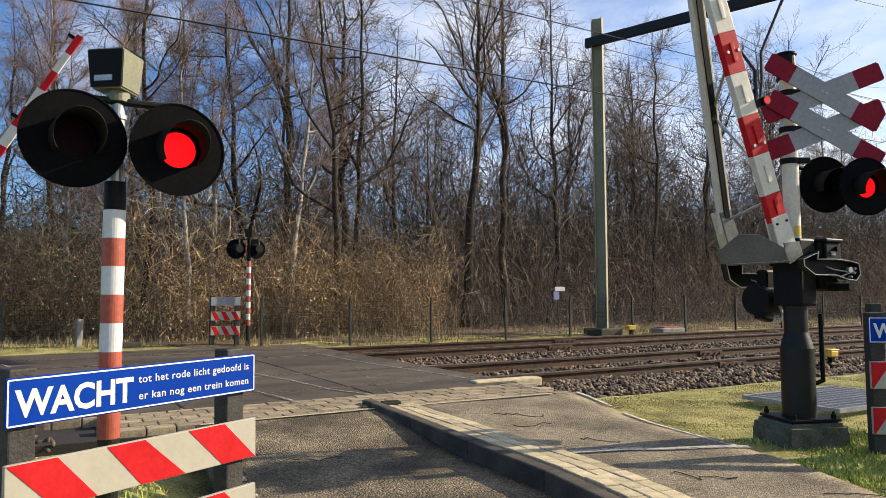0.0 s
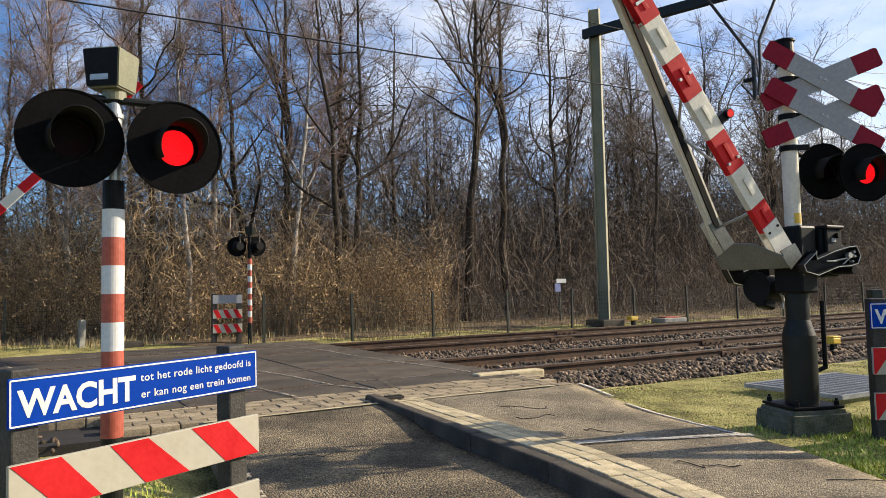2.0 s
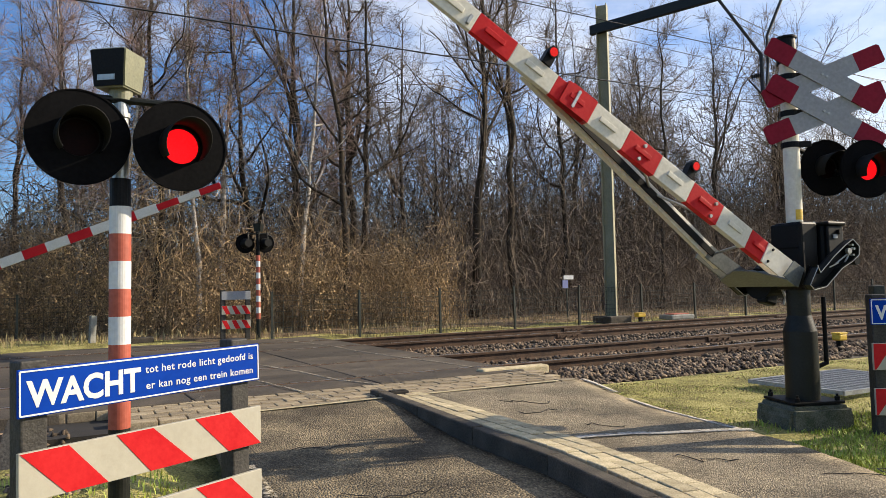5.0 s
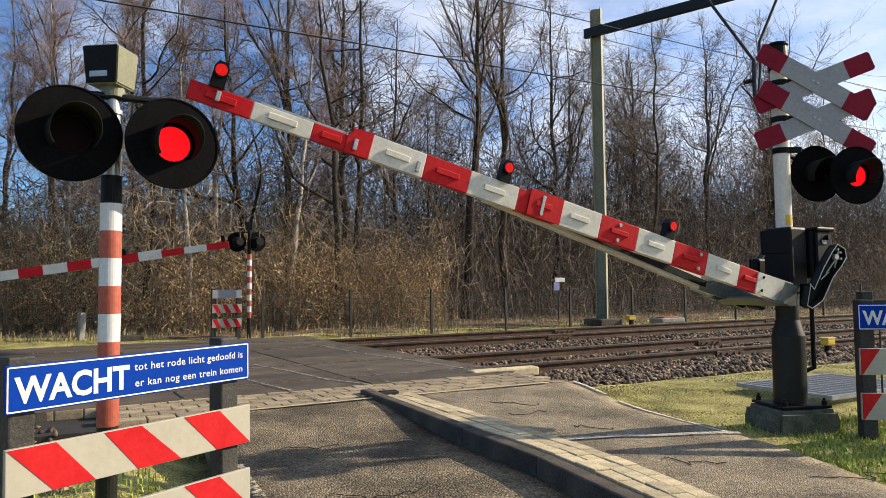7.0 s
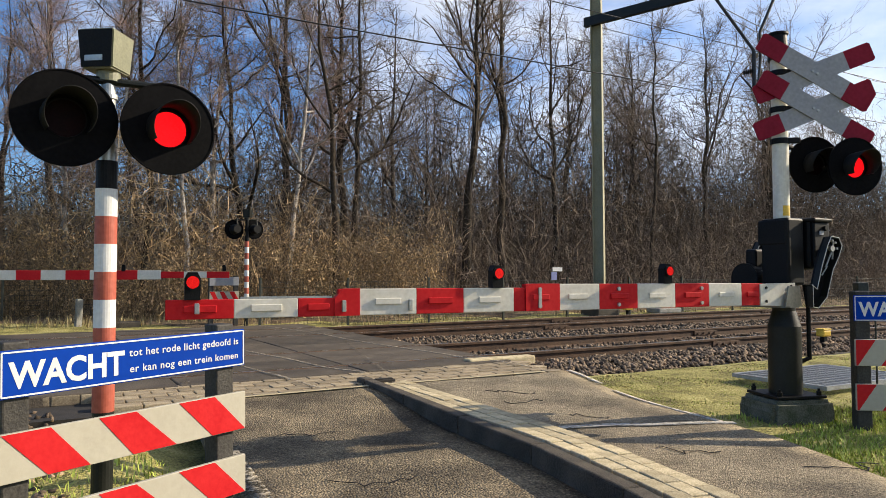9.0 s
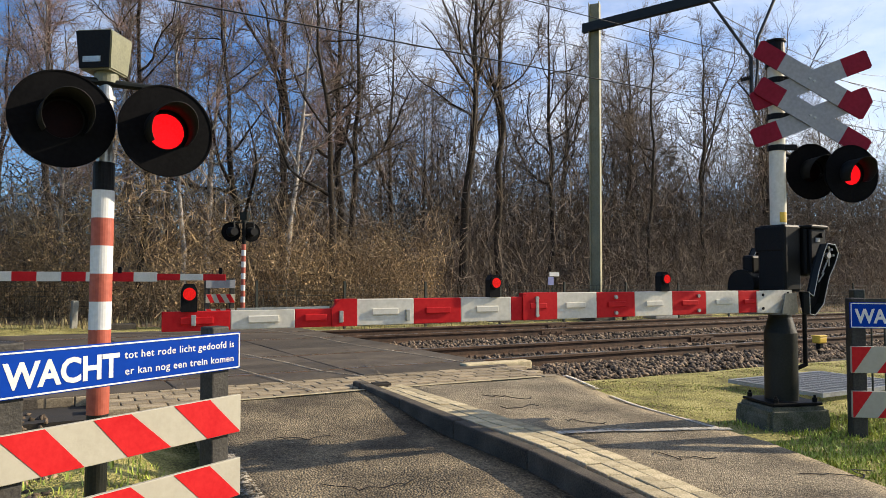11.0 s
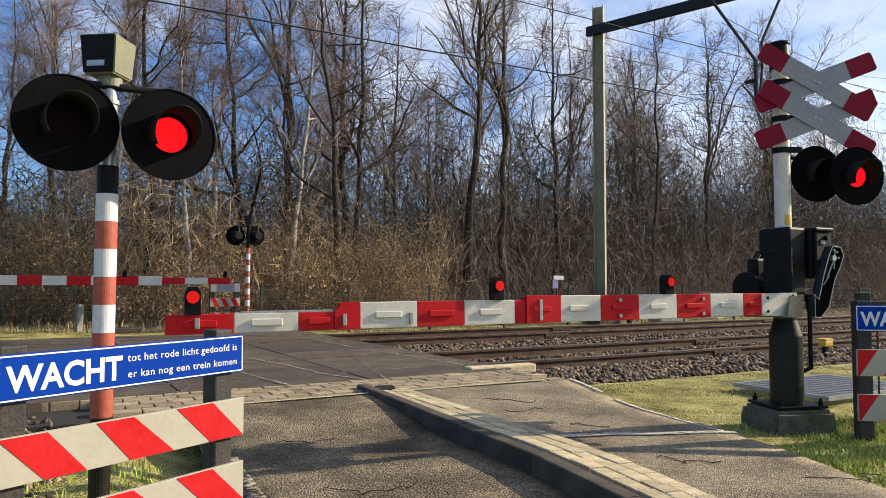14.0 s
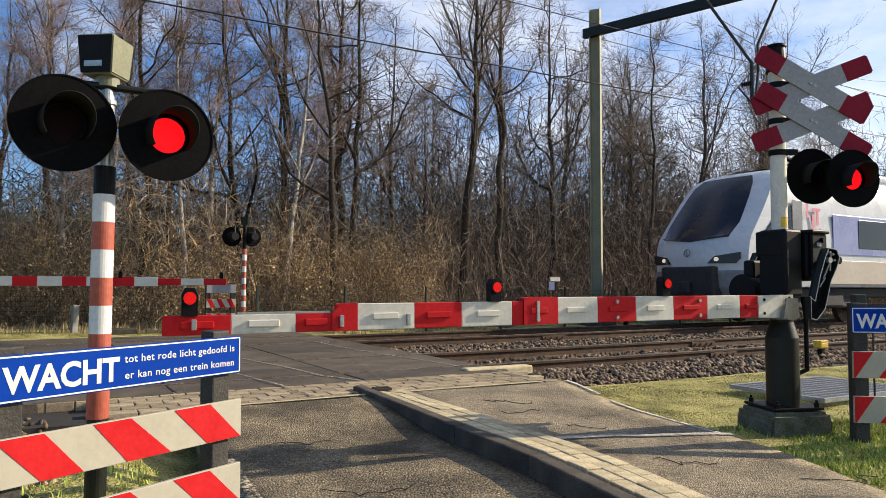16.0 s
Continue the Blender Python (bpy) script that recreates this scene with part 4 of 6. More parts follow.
def build_woods():
    kinds = []
    for s, h, sp, k in ((11, 13.5, 3.4, dict(fork=True, r0=0.155, limbs=13, start=0.30)), (23, 12.5, 2.8, dict(r0=0.115, limbs=12, start=0.34)), (35, 14.5, 3.2, dict(r0=0.14, limbs=13, start=0.4, fork=True)),
                        (47, 11.5, 3.0, dict(r0=0.12, limbs=12, start=0.3, lean=(1.0, 0.4))), (59, 13, 2.3, dict(r0=0.09, limbs=13, start=0.42)), (61, 10.5, 3.0, dict(r0=0.12, limbs=12, start=0.25, lean=(-0.9, 0.3)))):
        kinds.append(tree("bare_tree", site(0, 40), "tall bare winter tree with dark trunk in the wood", M["bark"], M["twig"], seed=s, height=h, spread=sp, **k))
    birches = [tree("birch_tree", site(0, 40), "slender bare birch with pale bark and reddish twigs", M["birch"], M["redtwig"], seed=s, height=h, spread=1.9, limbs=13, start=0.34, r0=0.085, droop=0.05, lean=(l, 0.2), twigs=8)
               for s, h, l in ((71, 12, -1.2), (83, 11, 0.8))]

    used = set()

    def put(src, u, v, scale, turn):
        m = site(u, v + float(set_back(u)), -0.1, turn)
        if src not in used:
            used.add(src)
            ob = src
            ob.matrix_basis = m
        else:
            ob = copy_thing(src, m)
        ob.scale = (scale, scale, scale * 1.0)
        return ob

    # trees told apart along the edge of the wood: u, v, kind, size, turn
    for u, v, k, sc, turn in ((11.0, 19.0, 0, 1.0, 20), (12.9, 19.6, 2, 0.95, 100), (6.4, 18.2, 3, 0.88, 200), (15.6, 21, 1, 1.0, 40), (4.6, 20.5, 5, 0.95, 10), (19.5, 19.5, 4, 0.9, 0),
                              (8.6, 21.5, 1, 1.02, 250), (1.8, 19.0, 4, 0.95, 130), (24.0, 21.0, 2, 0.85, 300), (28.0, 20.5, 0, 0.8, 210)):
        put(kinds[k], u, v, sc, turn)
    for u, v, k, sc, turn in ((-2.2, 19.0, 0, 0.95, 10), (-4.0, 20.5, 1, 1.05, 80), (-0.2, 20.2, 1, 0.95, 200), (-6.0, 19.2, 0, 1.0, 150), (2.6, 18.6, 0, 0.8, 290), (-8.0, 22, 1, 1.1, 60), (-3.2, 18.0, 0, 0.85, 230), (-5.0, 18.4, 1, 0.9, 300), (0.9, 18.0, 1, 0.8, 20), (-9.5, 19.5, 0, 0.95, 110), (5.2, 18.9, 0, 0.85, 170), (3.6, 20.5, 1, 1.0, 40)):
        put(birches[k], u, v, sc, turn)
    g = random.Random(5)
    for i in range(40):
        u, v = -20 + 66 * (i + g.random()) / 40, 21.5 + 17.0 * g.random() ** 1.2
        src = birches[g.randrange(2)] if u < 2 and g.random() < 0.5 else kinds[g.randrange(6)]
        put(src, u, v, g.uniform(0.8, 1.12), g.uniform(0, 360))

    # undergrowth: thin stems and dry leaves, nobody could count them
    def thicket(name, n, u0, u1, v0, v1, h0, h1, r, material, label, arch=0.5, k=5, jit=0.06):
        u, v = rng.uniform(u0, u1, n), v0 + (v1 - v0) * rng.uniform(0, 1, n)
        v = v + set_back(u)
        patch = 0.75 + 0.35 * np.sin(u * 0.8 + 1.3) * np.cos(v * 0.9 + u * 0.3)
        h = rng.uniform(h0, h1, n) * patch * (0.72 + 0.28 * smooth01(u, -6, 12) if h1 > 9 else 1.0)
        a = rng.uniform(0, 6.28, n)
        l = h * rng.uniform(0.1, arch, n)
        t = np.linspace(0, 1, k)[None]
        x = (u * DX - v * DY)[:, None] + np.cos(a)[:, None] * l[:, None] * t ** 2 + rng.normal(0, jit, (n, k)) * h[:, None] * t
        y = (u * DY + v * DX)[:, None] + np.sin(a)[:, None] * l[:, None] * t ** 2 + rng.normal(0, jit, (n, k)) * h[:, None] * t
        z = -0.12 + h[:, None] * (t - 0.18 * t ** 3)
        rad = r * rng.uniform(0.6, 1.4, (n, 1)) * (1 - 0.7 * t)
        vv, ff = tubes(np.stack([x, y, z, rad], -1), 3)
        raw(name, vv, ff, material, label, "undergrowth", "stuff")
        return x, y, z

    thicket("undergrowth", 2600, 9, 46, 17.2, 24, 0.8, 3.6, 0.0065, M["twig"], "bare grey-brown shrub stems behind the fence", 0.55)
    x1, y1, z1 = thicket("undergrowth", 4300, -18, 9.5, 16.6, 24, 1.0, 4.0, 0.0065, M["brush"], "dense tangle of dry brown bramble and shrub stems", 0.55)
    x2, y2, z2 = thicket("undergrowth", 7000, -18, 50, 19, 32, 2.6, 7.0, 0.012, M["twig"], "dense bare shrub stems under the trees", 0.4)
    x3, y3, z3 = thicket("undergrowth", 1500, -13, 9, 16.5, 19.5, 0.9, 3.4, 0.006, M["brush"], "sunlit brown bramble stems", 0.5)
    # deep stems take the darkened bark, so the wood's shade is in their colour
    x4, y4, z4 = thicket("undergrowth", 9000, -34, 90, 28, 62, 4.0, 12.5, 0.020, M["bark"], "far stems deep in the wood, in shade-darkened bark", 0.3)

    thicket("undergrowth", 2300, 15, 62, 22, 34, 6.0, 12.5, 0.022, M["bark"], "slender stems crowding behind the edge trees, in shade-darkened bark", 0.18, 6, 0.035)

    def tangle(n, u0, u1, v0, v1, top, length, width, material, label, power=1.5, gaps=None):
        """Countless crossing twigs between the trunks, in clumps where gaps is given."""
        u, v = rng.uniform(u0, u1, n), rng.uniform(v0, v1, n)
        if gaps is not None:
            near = np.sin(u * 2.1 + 2 * np.sin(v * 1.1)) * np.cos(v * 1.5 + u * 0.7) + 0.6 * np.sin(u * 4.3 + v) + rng.normal(0, 0.25, n)
            u, v = u[near > gaps], v[near > gaps]
            n = len(u)
        v = v + set_back(u)
        hump = 0.75 + 0.25 * np.sin(u * 0.55 + 0.7) + 0.12 * np.sin(u * 1.7 + v)
        z = top * hump * rng.uniform(0, 1, n) ** power * (0.72 + 0.28 * smooth01(u, -6, 12) if top > 9 else 1.0)
        c = np.stack([u * DX - v * DY, u * DY + v * DX, z], -1)
        d = rng.normal(0, 1, (n, 3)) * (0.8, 0.8, 1.0) + (0, 0, 0.5)
        d /= np.linalg.norm(d, axis=1, keepdims=True)
        s = rng.normal(0, 1, (n, 3))
        s -= (s * d).sum(1, keepdims=True) * d
        s /= np.linalg.norm(s, axis=1, keepdims=True)
        l = length * rng.uniform(0.4, 1.5, (n, 1))
        bend = s * l * rng.uniform(-0.15, 0.15, (n, 1))
        w = s * width
        vv = np.stack([c - d * l - w, c - d * l + w, c + bend + w, c + bend - w, c + d * l + w * 0.4, c + d * l - w * 0.4], 1).reshape(-1, 3)
        o = 6 * np.arange(n)[:, None]
        raw("twig_tangle", vv, np.concatenate([o + [0, 1, 2, 3], o + [3, 2, 4, 5]]), material, label, "undergrowth", "stuff")

    tangle(50000, -20, 50, 17.5, 31, 9.5, 0.45, 0.0095, M["twig"], "tangle of fine bare twigs among the trunks")
    tangle(34000, -20, 9.5, 16.6, 22, 4.2, 0.27, 0.0075, M["brush"], "tangle of dry brown twigs at the wood's edge", 1.1, -0.1)
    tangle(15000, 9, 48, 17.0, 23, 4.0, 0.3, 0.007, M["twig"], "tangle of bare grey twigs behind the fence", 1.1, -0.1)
    # far twigs use bark instead of twig: the depth's shade is coloured in
    tangle(66000, -36, 90, 28, 58, 11.5, 0.72, 0.022, M["bark"], "tangle of twigs deep in the wood, in shade-darkened bark", 1.0)
    tangle(22000, 15, 60, 20, 33, 10.0, 0.5, 0.011, M["twig"], "tangle of twigs between slender stems", 1.0)
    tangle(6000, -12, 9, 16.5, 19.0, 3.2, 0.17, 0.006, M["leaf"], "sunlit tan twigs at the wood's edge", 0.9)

    def leaves(xs, ys, zs, n, size, material, label):
        m = n // 60
        i, j = rng.integers(0, len(xs), m), rng.integers(1, 5, m)
        heart = np.stack([xs[i, j], ys[i, j], zs[i, j]], -1)
        pick = rng.integers(0, m, n)
        c = heart[pick] + rng.normal(0, 1, (n, 3)) * (0.20, 0.20, 0.26) * rng.uniform(0.4, 1.4, (m, 1))[pick]
        c[:, 2] = np.maximum(c[:, 2], -0.05)
        a, b = rng.normal(0, 1, (n, 3)), rng.normal(0, 1, (n, 3))
        a /= np.linalg.norm(a, axis=1, keepdims=True)
        b -= (a * b).sum(1, keepdims=True) * a
        b /= np.linalg.norm(b, axis=1, keepdims=True)
        s = size * rng.uniform(0.5, 1.4, (n, 1))
        v = np.stack([c - a * s, c + b * s * 0.5, c + a * s, c - b * s * 0.5], 1).reshape(-1, 3)
        raw("dead_leaves", v, np.arange(4 * n).reshape(-1, 4), material, label, "leaves", "stuff")

    leaves(x1, y1, z1, 24000, 0.030, M["brush"], "withered brown leaves hanging in the brambles")
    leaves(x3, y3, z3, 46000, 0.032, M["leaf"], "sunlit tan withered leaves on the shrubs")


# ---- signals ----
def lamp_head(parent, x, y, z, yaw=0.0, r=0.215):
    """A round black backboard with a hooded red lens, facing -y and turned by yaw. Returns the lens."""
    m = pose(x, y, z, 0, 0, yaw)
    bm = B()
    ring(bm, (0, 0, 0), (0, -1, 0), r, 0.088, 0.006, 48)
    ring(bm, (0, 0.004, 0), (0, -1, 0), r, r - 0.007, 0.014, 48)
    board = part("backboard", bm, M["disc"], parent, "round matt black backboard", m)
    bm = B()
    rod(bm, (0, 0.20, 0), (0, 0.03, 0), 0.085, 0.105, 24)
    rod(bm, (0, 0.03, 0), (0, 0.012, 0), 0.118, 0.118, 24)
    part("lamp_housing", bm, M["hood"], board, smooth=False)
    # hood: a tube cut away below
    bm = B()
    n, depth, rr = 30, 0.19, 0.104
    rows = []
    for rad in (rr, rr - 0.004):
        a = []
        for i in range(n + 1):
            ang = math.pi * (-0.22 + 1.44 * i / n)
            low = 0.5 - 0.5 * math.sin(ang)
            d = depth * (1 - 0.62 * low)
            a.append((bm.verts.new((rad * math.cos(ang), -0.004, rad * math.sin(ang))), bm.verts.new((rad * math.cos(ang), -d, rad * math.sin(ang)))))
        rows.append(a)
    for i in range(n):
        (a0, a1), (b0, b1) = rows[0][i], rows[0][i + 1]
        (c0, c1), (d0, d1) = rows[1][i], rows[1][i + 1]
        for q in ((a0, b0, b1, a1), (c0, c1, d1, d0), (a1, b1, d1, c1)):
            bm.faces.new(q)
    part("hood", bm, M["hood"], board, "black lamp hood", smooth=True)
    # lens: a thin puck, one face lit, the other dark
    bm = B()
    rod(bm, (0, 0.006, 0), (0, -0.006, 0), 0.083, 0.083, 32, mat=1)
    for f in bm.faces:
        f.normal_update()
        if f.normal.y < -0.9:
            f.material_index = 0
    return part("lens", bm, [M["lamp_on"], M["lens"]], parent, "red signal lens", m @ pose(0, 0.015, 0))


def signal_post(m, label, lift=0.0, bands=8, heads=True, group="signal posts", dark=False):
    """A striped post with two hooded lamps and a cabinet on top; lamps face -y."""
    t = thing("signal_post", m, label, "signal post", group)
    bm = B()
    rod(bm, (0, 0, -0.35), (0, 0, 0.345), 0.046, n=20)
    rod(bm, (0, 0, -0.22), (0, 0, -0.12), 0.075, 0.06, n=20)
    part("lower_pole", bm, M["dgreen"], t, smooth=False)
    z, w = 0.34, 0.1275
    for i in range(bands):
        bm = B()
        rod(bm, (0, 0, z + i * w), (0, 0, z + (i + 1) * w), 0.0475, n=28)
        part("band", bm, M["fadedred"] if i % 2 == 0 else M["bandwhite"], t, "faded red band" if i % 2 == 0 else "white band", smooth=False)
    top = z + bands * w
    bm = B()
    rod(bm, (0, 0, top), (0, 0, top + 0.13), 0.046, n=20)
    part("black_collar", bm, M["black"], t)
    bm = B()
    rod(bm, (0, 0, top + 0.13), (0, 0, 1.93 + lift), 0.034, n=18)
    rod(bm, (0, 0, 1.78 + lift), (0, 0, 1.80 + lift), 0.042, n=18)
    part("upper_pole", bm, M["black" if dark else "steel"], t, "dark tube" if dark else "bare galvanised tube")
    bm = B()
    rod(bm, (-0.21, -0.02, 1.86 + lift), (0.27, -0.02, 1.86 + lift), 0.018, n=10)
    for x in (-0.195, 0.225):
        rod(bm, (x, 0.03, 1.885 + lift), (x, 0.10, 1.72 + lift), 0.016, n=8)
    part("crossbar", bm, M["dgreen"], t)
    bm = B()
    rod(bm, (0, 0, 1.86 + lift), (0, 0, 1.93 + lift), 0.052, n=20)
    part("box_neck", bm, M["dgreen" if dark else "olive"], t)
    bm = B()
    vs = []
    for z0, s in ((1.905, 0.074), (2.085, 0.086)):
        vs += [bm.verts.new((a * s, b * s * 1.05, z0)) for a, b in ((-1, -1), (1, -1), (1, 1), (-1, 1))]
    for q in ((3, 2, 1, 0), (4, 5, 6, 7), (0, 1, 5, 4), (1, 2, 6, 5), (2, 3, 7, 6), (3, 0, 4, 7)):
        bm.faces.new([vs[k] for k in q])
    bmesh.ops.bevel(bm, geom=list(bm.edges), offset=0.007, segments=2, affect="EDGES")
    boxo = part("bell_box", bm, M["dgreen" if dark else "olive"], t, "dark bell housing" if dark else "olive-grey bell housing", pose(-0.01, 0, lift, 0, 0, -34))
    bm = B()
    prism(bm, [(-0.071, 1.91), (0.071, 1.91), (0.083, 2.078), (-0.083, 2.078)], -0.001, 0.001, m=pose(0, -0.0885, 0, 0, 0, 0))
    for v in bm.verts:
        v.co.y += -(v.co.z - 1.91) * 0.07 + 0.0085
    part("bell_front", bm, M["black"], boxo, "black front panel")
    bm = B()
    box(bm, 0.085, 0.004, 0.026, -0.01, -0.084, 1.95)
    part("plate", bm, M["steel"], boxo)
    lens = []
    if heads:
        lens = [lamp_head(t, -0.172, -0.09, 1.657 + lift, 10), lamp_head(t, 0.256, -0.09, 1.648 + lift, 10)]
    return t, lens


def text_mesh(words, size, extrude=0.0012):
    cu = bpy.data.curves.new("words", "FONT")
    cu.body, cu.size, cu.extrude, cu.resolution_u = words, size, extrude, 3
    cu.offset = size * (0.03 if words.isupper() else 0.008)
    cu.space_character = 1.0 if words.isupper() else 1.08
    tmp = bpy.data.objects.new("words", cu)
    scene.collection.objects.link(tmp)
    bpy.context.view_layer.update()
    me = bpy.data.meshes.new_from_object(tmp.evaluated_get(bpy.context.evaluated_depsgraph_get()))
    bpy.data.objects.remove(tmp)
    return me


def lettering(name, words, parent, x, z, y, width, height):
    """Letters of a given width and capital height, facing -y."""
    me = text_mesh(words, 1.0)
    co = np.empty(len(me.vertices) * 3, np.float32)
    me.vertices.foreach_get("co", co)
    co = co.reshape(-1, 3)
    w = co[:, 0].max() - co[:, 0].min()
    x0 = co[:, 0].min()
    out = np.stack([(co[:, 0] - x0) / w * width, -co[:, 2] * 0.6, co[:, 1] * height / 0.70], -1)
    me.vertices.foreach_set("co", out.ravel())
    me.materials.clear()
    me.materials.append(M["letter"])
    ob = new(name, me)
    ob.parent = parent
    ob.matrix_basis = pose(x, y, z)
    return ob


def stripe_board(parent, length, h, z, y, mirror=False, x0=0.0):
    """A cream board with slanting red stripes let into its face."""
    bm = B()
    box(bm, length, 0.022, h, x0 + length / 2, y, z, bevel=0.003)
    board = part("striped_board", bm, M["board"], parent, "cream board with slanting red stripes")
    slants = ((0.004, 0.163, 0.303, 0.154), (0.335, 0.481, 0.654, 0.469), (0.667, 0.838, 0.996, 0.826))
    if mirror:
        slants = ((0.003, 0.12, 0.012, 0.003), (0.27, 0.43, 0.31, 0.15), (0.58, 0.74, 0.62, 0.46), (0.89, 0.997, 0.93, 0.77))
    for a, b, c, d in slants:
        xs = [k * length for k in (a, b, c, d)]
        bm = B()
        o = [(x0 + xs[0], z + h / 2 - 0.003), (x0 + xs[1], z + h / 2 - 0.003), (x0 + xs[2], z - h / 2 + 0.003), (x0 + xs[3], z - h / 2 + 0.003)]
        prism(bm, o, y - 0.0135, y - 0.005)
        part("red_stripe", bm, M["red"], board)
    return board


def guard(m, label, length, z_sign, mirror=False, ground=-0.25, scale_text=True, grey=False, posts=(0.06, 0.91), depth=0.15):
    """Two dark posts carrying a blue notice and two striped boards; faces -y."""
    t = thing("warning_guard", m, label, "warning sign", "warning guards at the crossing")
    for x in posts:
        bm = B()
        x = x * length
        box(bm, 0.10, 0.10, z_sign + 0.03 - ground, x, 0.064, (z_sign + 0.03 + ground) / 2, bevel=0.008)
        rod(bm, (x + 0.01, 0.013, z_sign - 0.42), (x + 0.01, 0.006, z_sign - 0.42), 0.009, n=8)
        part("post", bm, M["plastic"], t, "black recycled-plastic post")
    h = 0.184
    bm = B()
    box(bm, length, 0.012, h, length / 2, 0, z_sign - h / 2, bevel=0.003)
    sign = part("notice_board", bm, M["silver"] if grey else M["blue"], t, "blue notice with white writing" if not grey else "grey sign board")
    if not grey:
        bm = B()
        e, w = 0.008, 0.006
        for (sx, sz, x, z) in ((length - 2 * e, w, length / 2, z_sign - e), (length - 2 * e, w, length / 2, z_sign - h + e), (w, h - 2 * e, e, z_sign - h / 2), (w, h - 2 * e, length - e, z_sign - h / 2)):
            box(bm, sx, 0.003, sz, x, -0.0065, z)
        part("white_border", bm, M["letter"], sign)
        lettering("word", "WACHT", sign, 0.027 * length, z_sign - h * 0.785, -0.0065, 0.409 * length, h * 0.53)
        lettering("word", "tot het rode licht gedoofd is", sign, 0.455 * length, z_sign - h * 0.40, -0.0065, 0.510 * length, h * 0.175)
        lettering("word", "er kan nog een trein komen", sign, 0.458 * length, z_sign - h * 0.78, -0.0065, 0.505 * length, h * 0.175)
    for z in (z_sign - 0.315 - h / 2, z_sign - 0.63 - h / 2):
        stripe_board(t, length, 0.188, z, -0.002, mirror)
    return t


def cross(parent, x, y, z):
    """A double St Andrew's cross in white with red ends, facing -y."""
    for k, (dz, dy) in enumerate(((0.145, -0.004), (-0.145, -0.004))):
        for a, off in ((-1, 0.0), (1, 0.016)):
            ang = -a * CROSS_ANGLE + 5.0
            bm = B()
            L, w, e = CROSS_HALF, 0.075, 0.20
            prism(bm, [(-L + e, -w), (L - e, -w), (L - e, w), (-L + e, w)], -0.006, 0.006)
            for s in (-1, 1):
                o = [(s * (L - e), -w), (s * L, -w), (s * (L + 0.018), -w * 0.8), (s * (L + 0.018), w * 0.8), (s * L, w), (s * (L - e), w)]
                prism(bm, o if s > 0 else o[::-1], -0.007, 0.007, mat=1)
            for bx in (-0.02, 0.02):
                rod(bm, (bx, -0.004, 0), (bx, -0.014, 0), 0.010, n=8, mat=2)
            part("cross_arm", bm, [M["silver"], M["darkred"], M["steel"]], parent, "white cross arm with red ends", pose(x, y + off + dy, z + dz, 0, ang, 0))


CROSS_ANGLE, CROSS_HALF = 26.0, 0.475


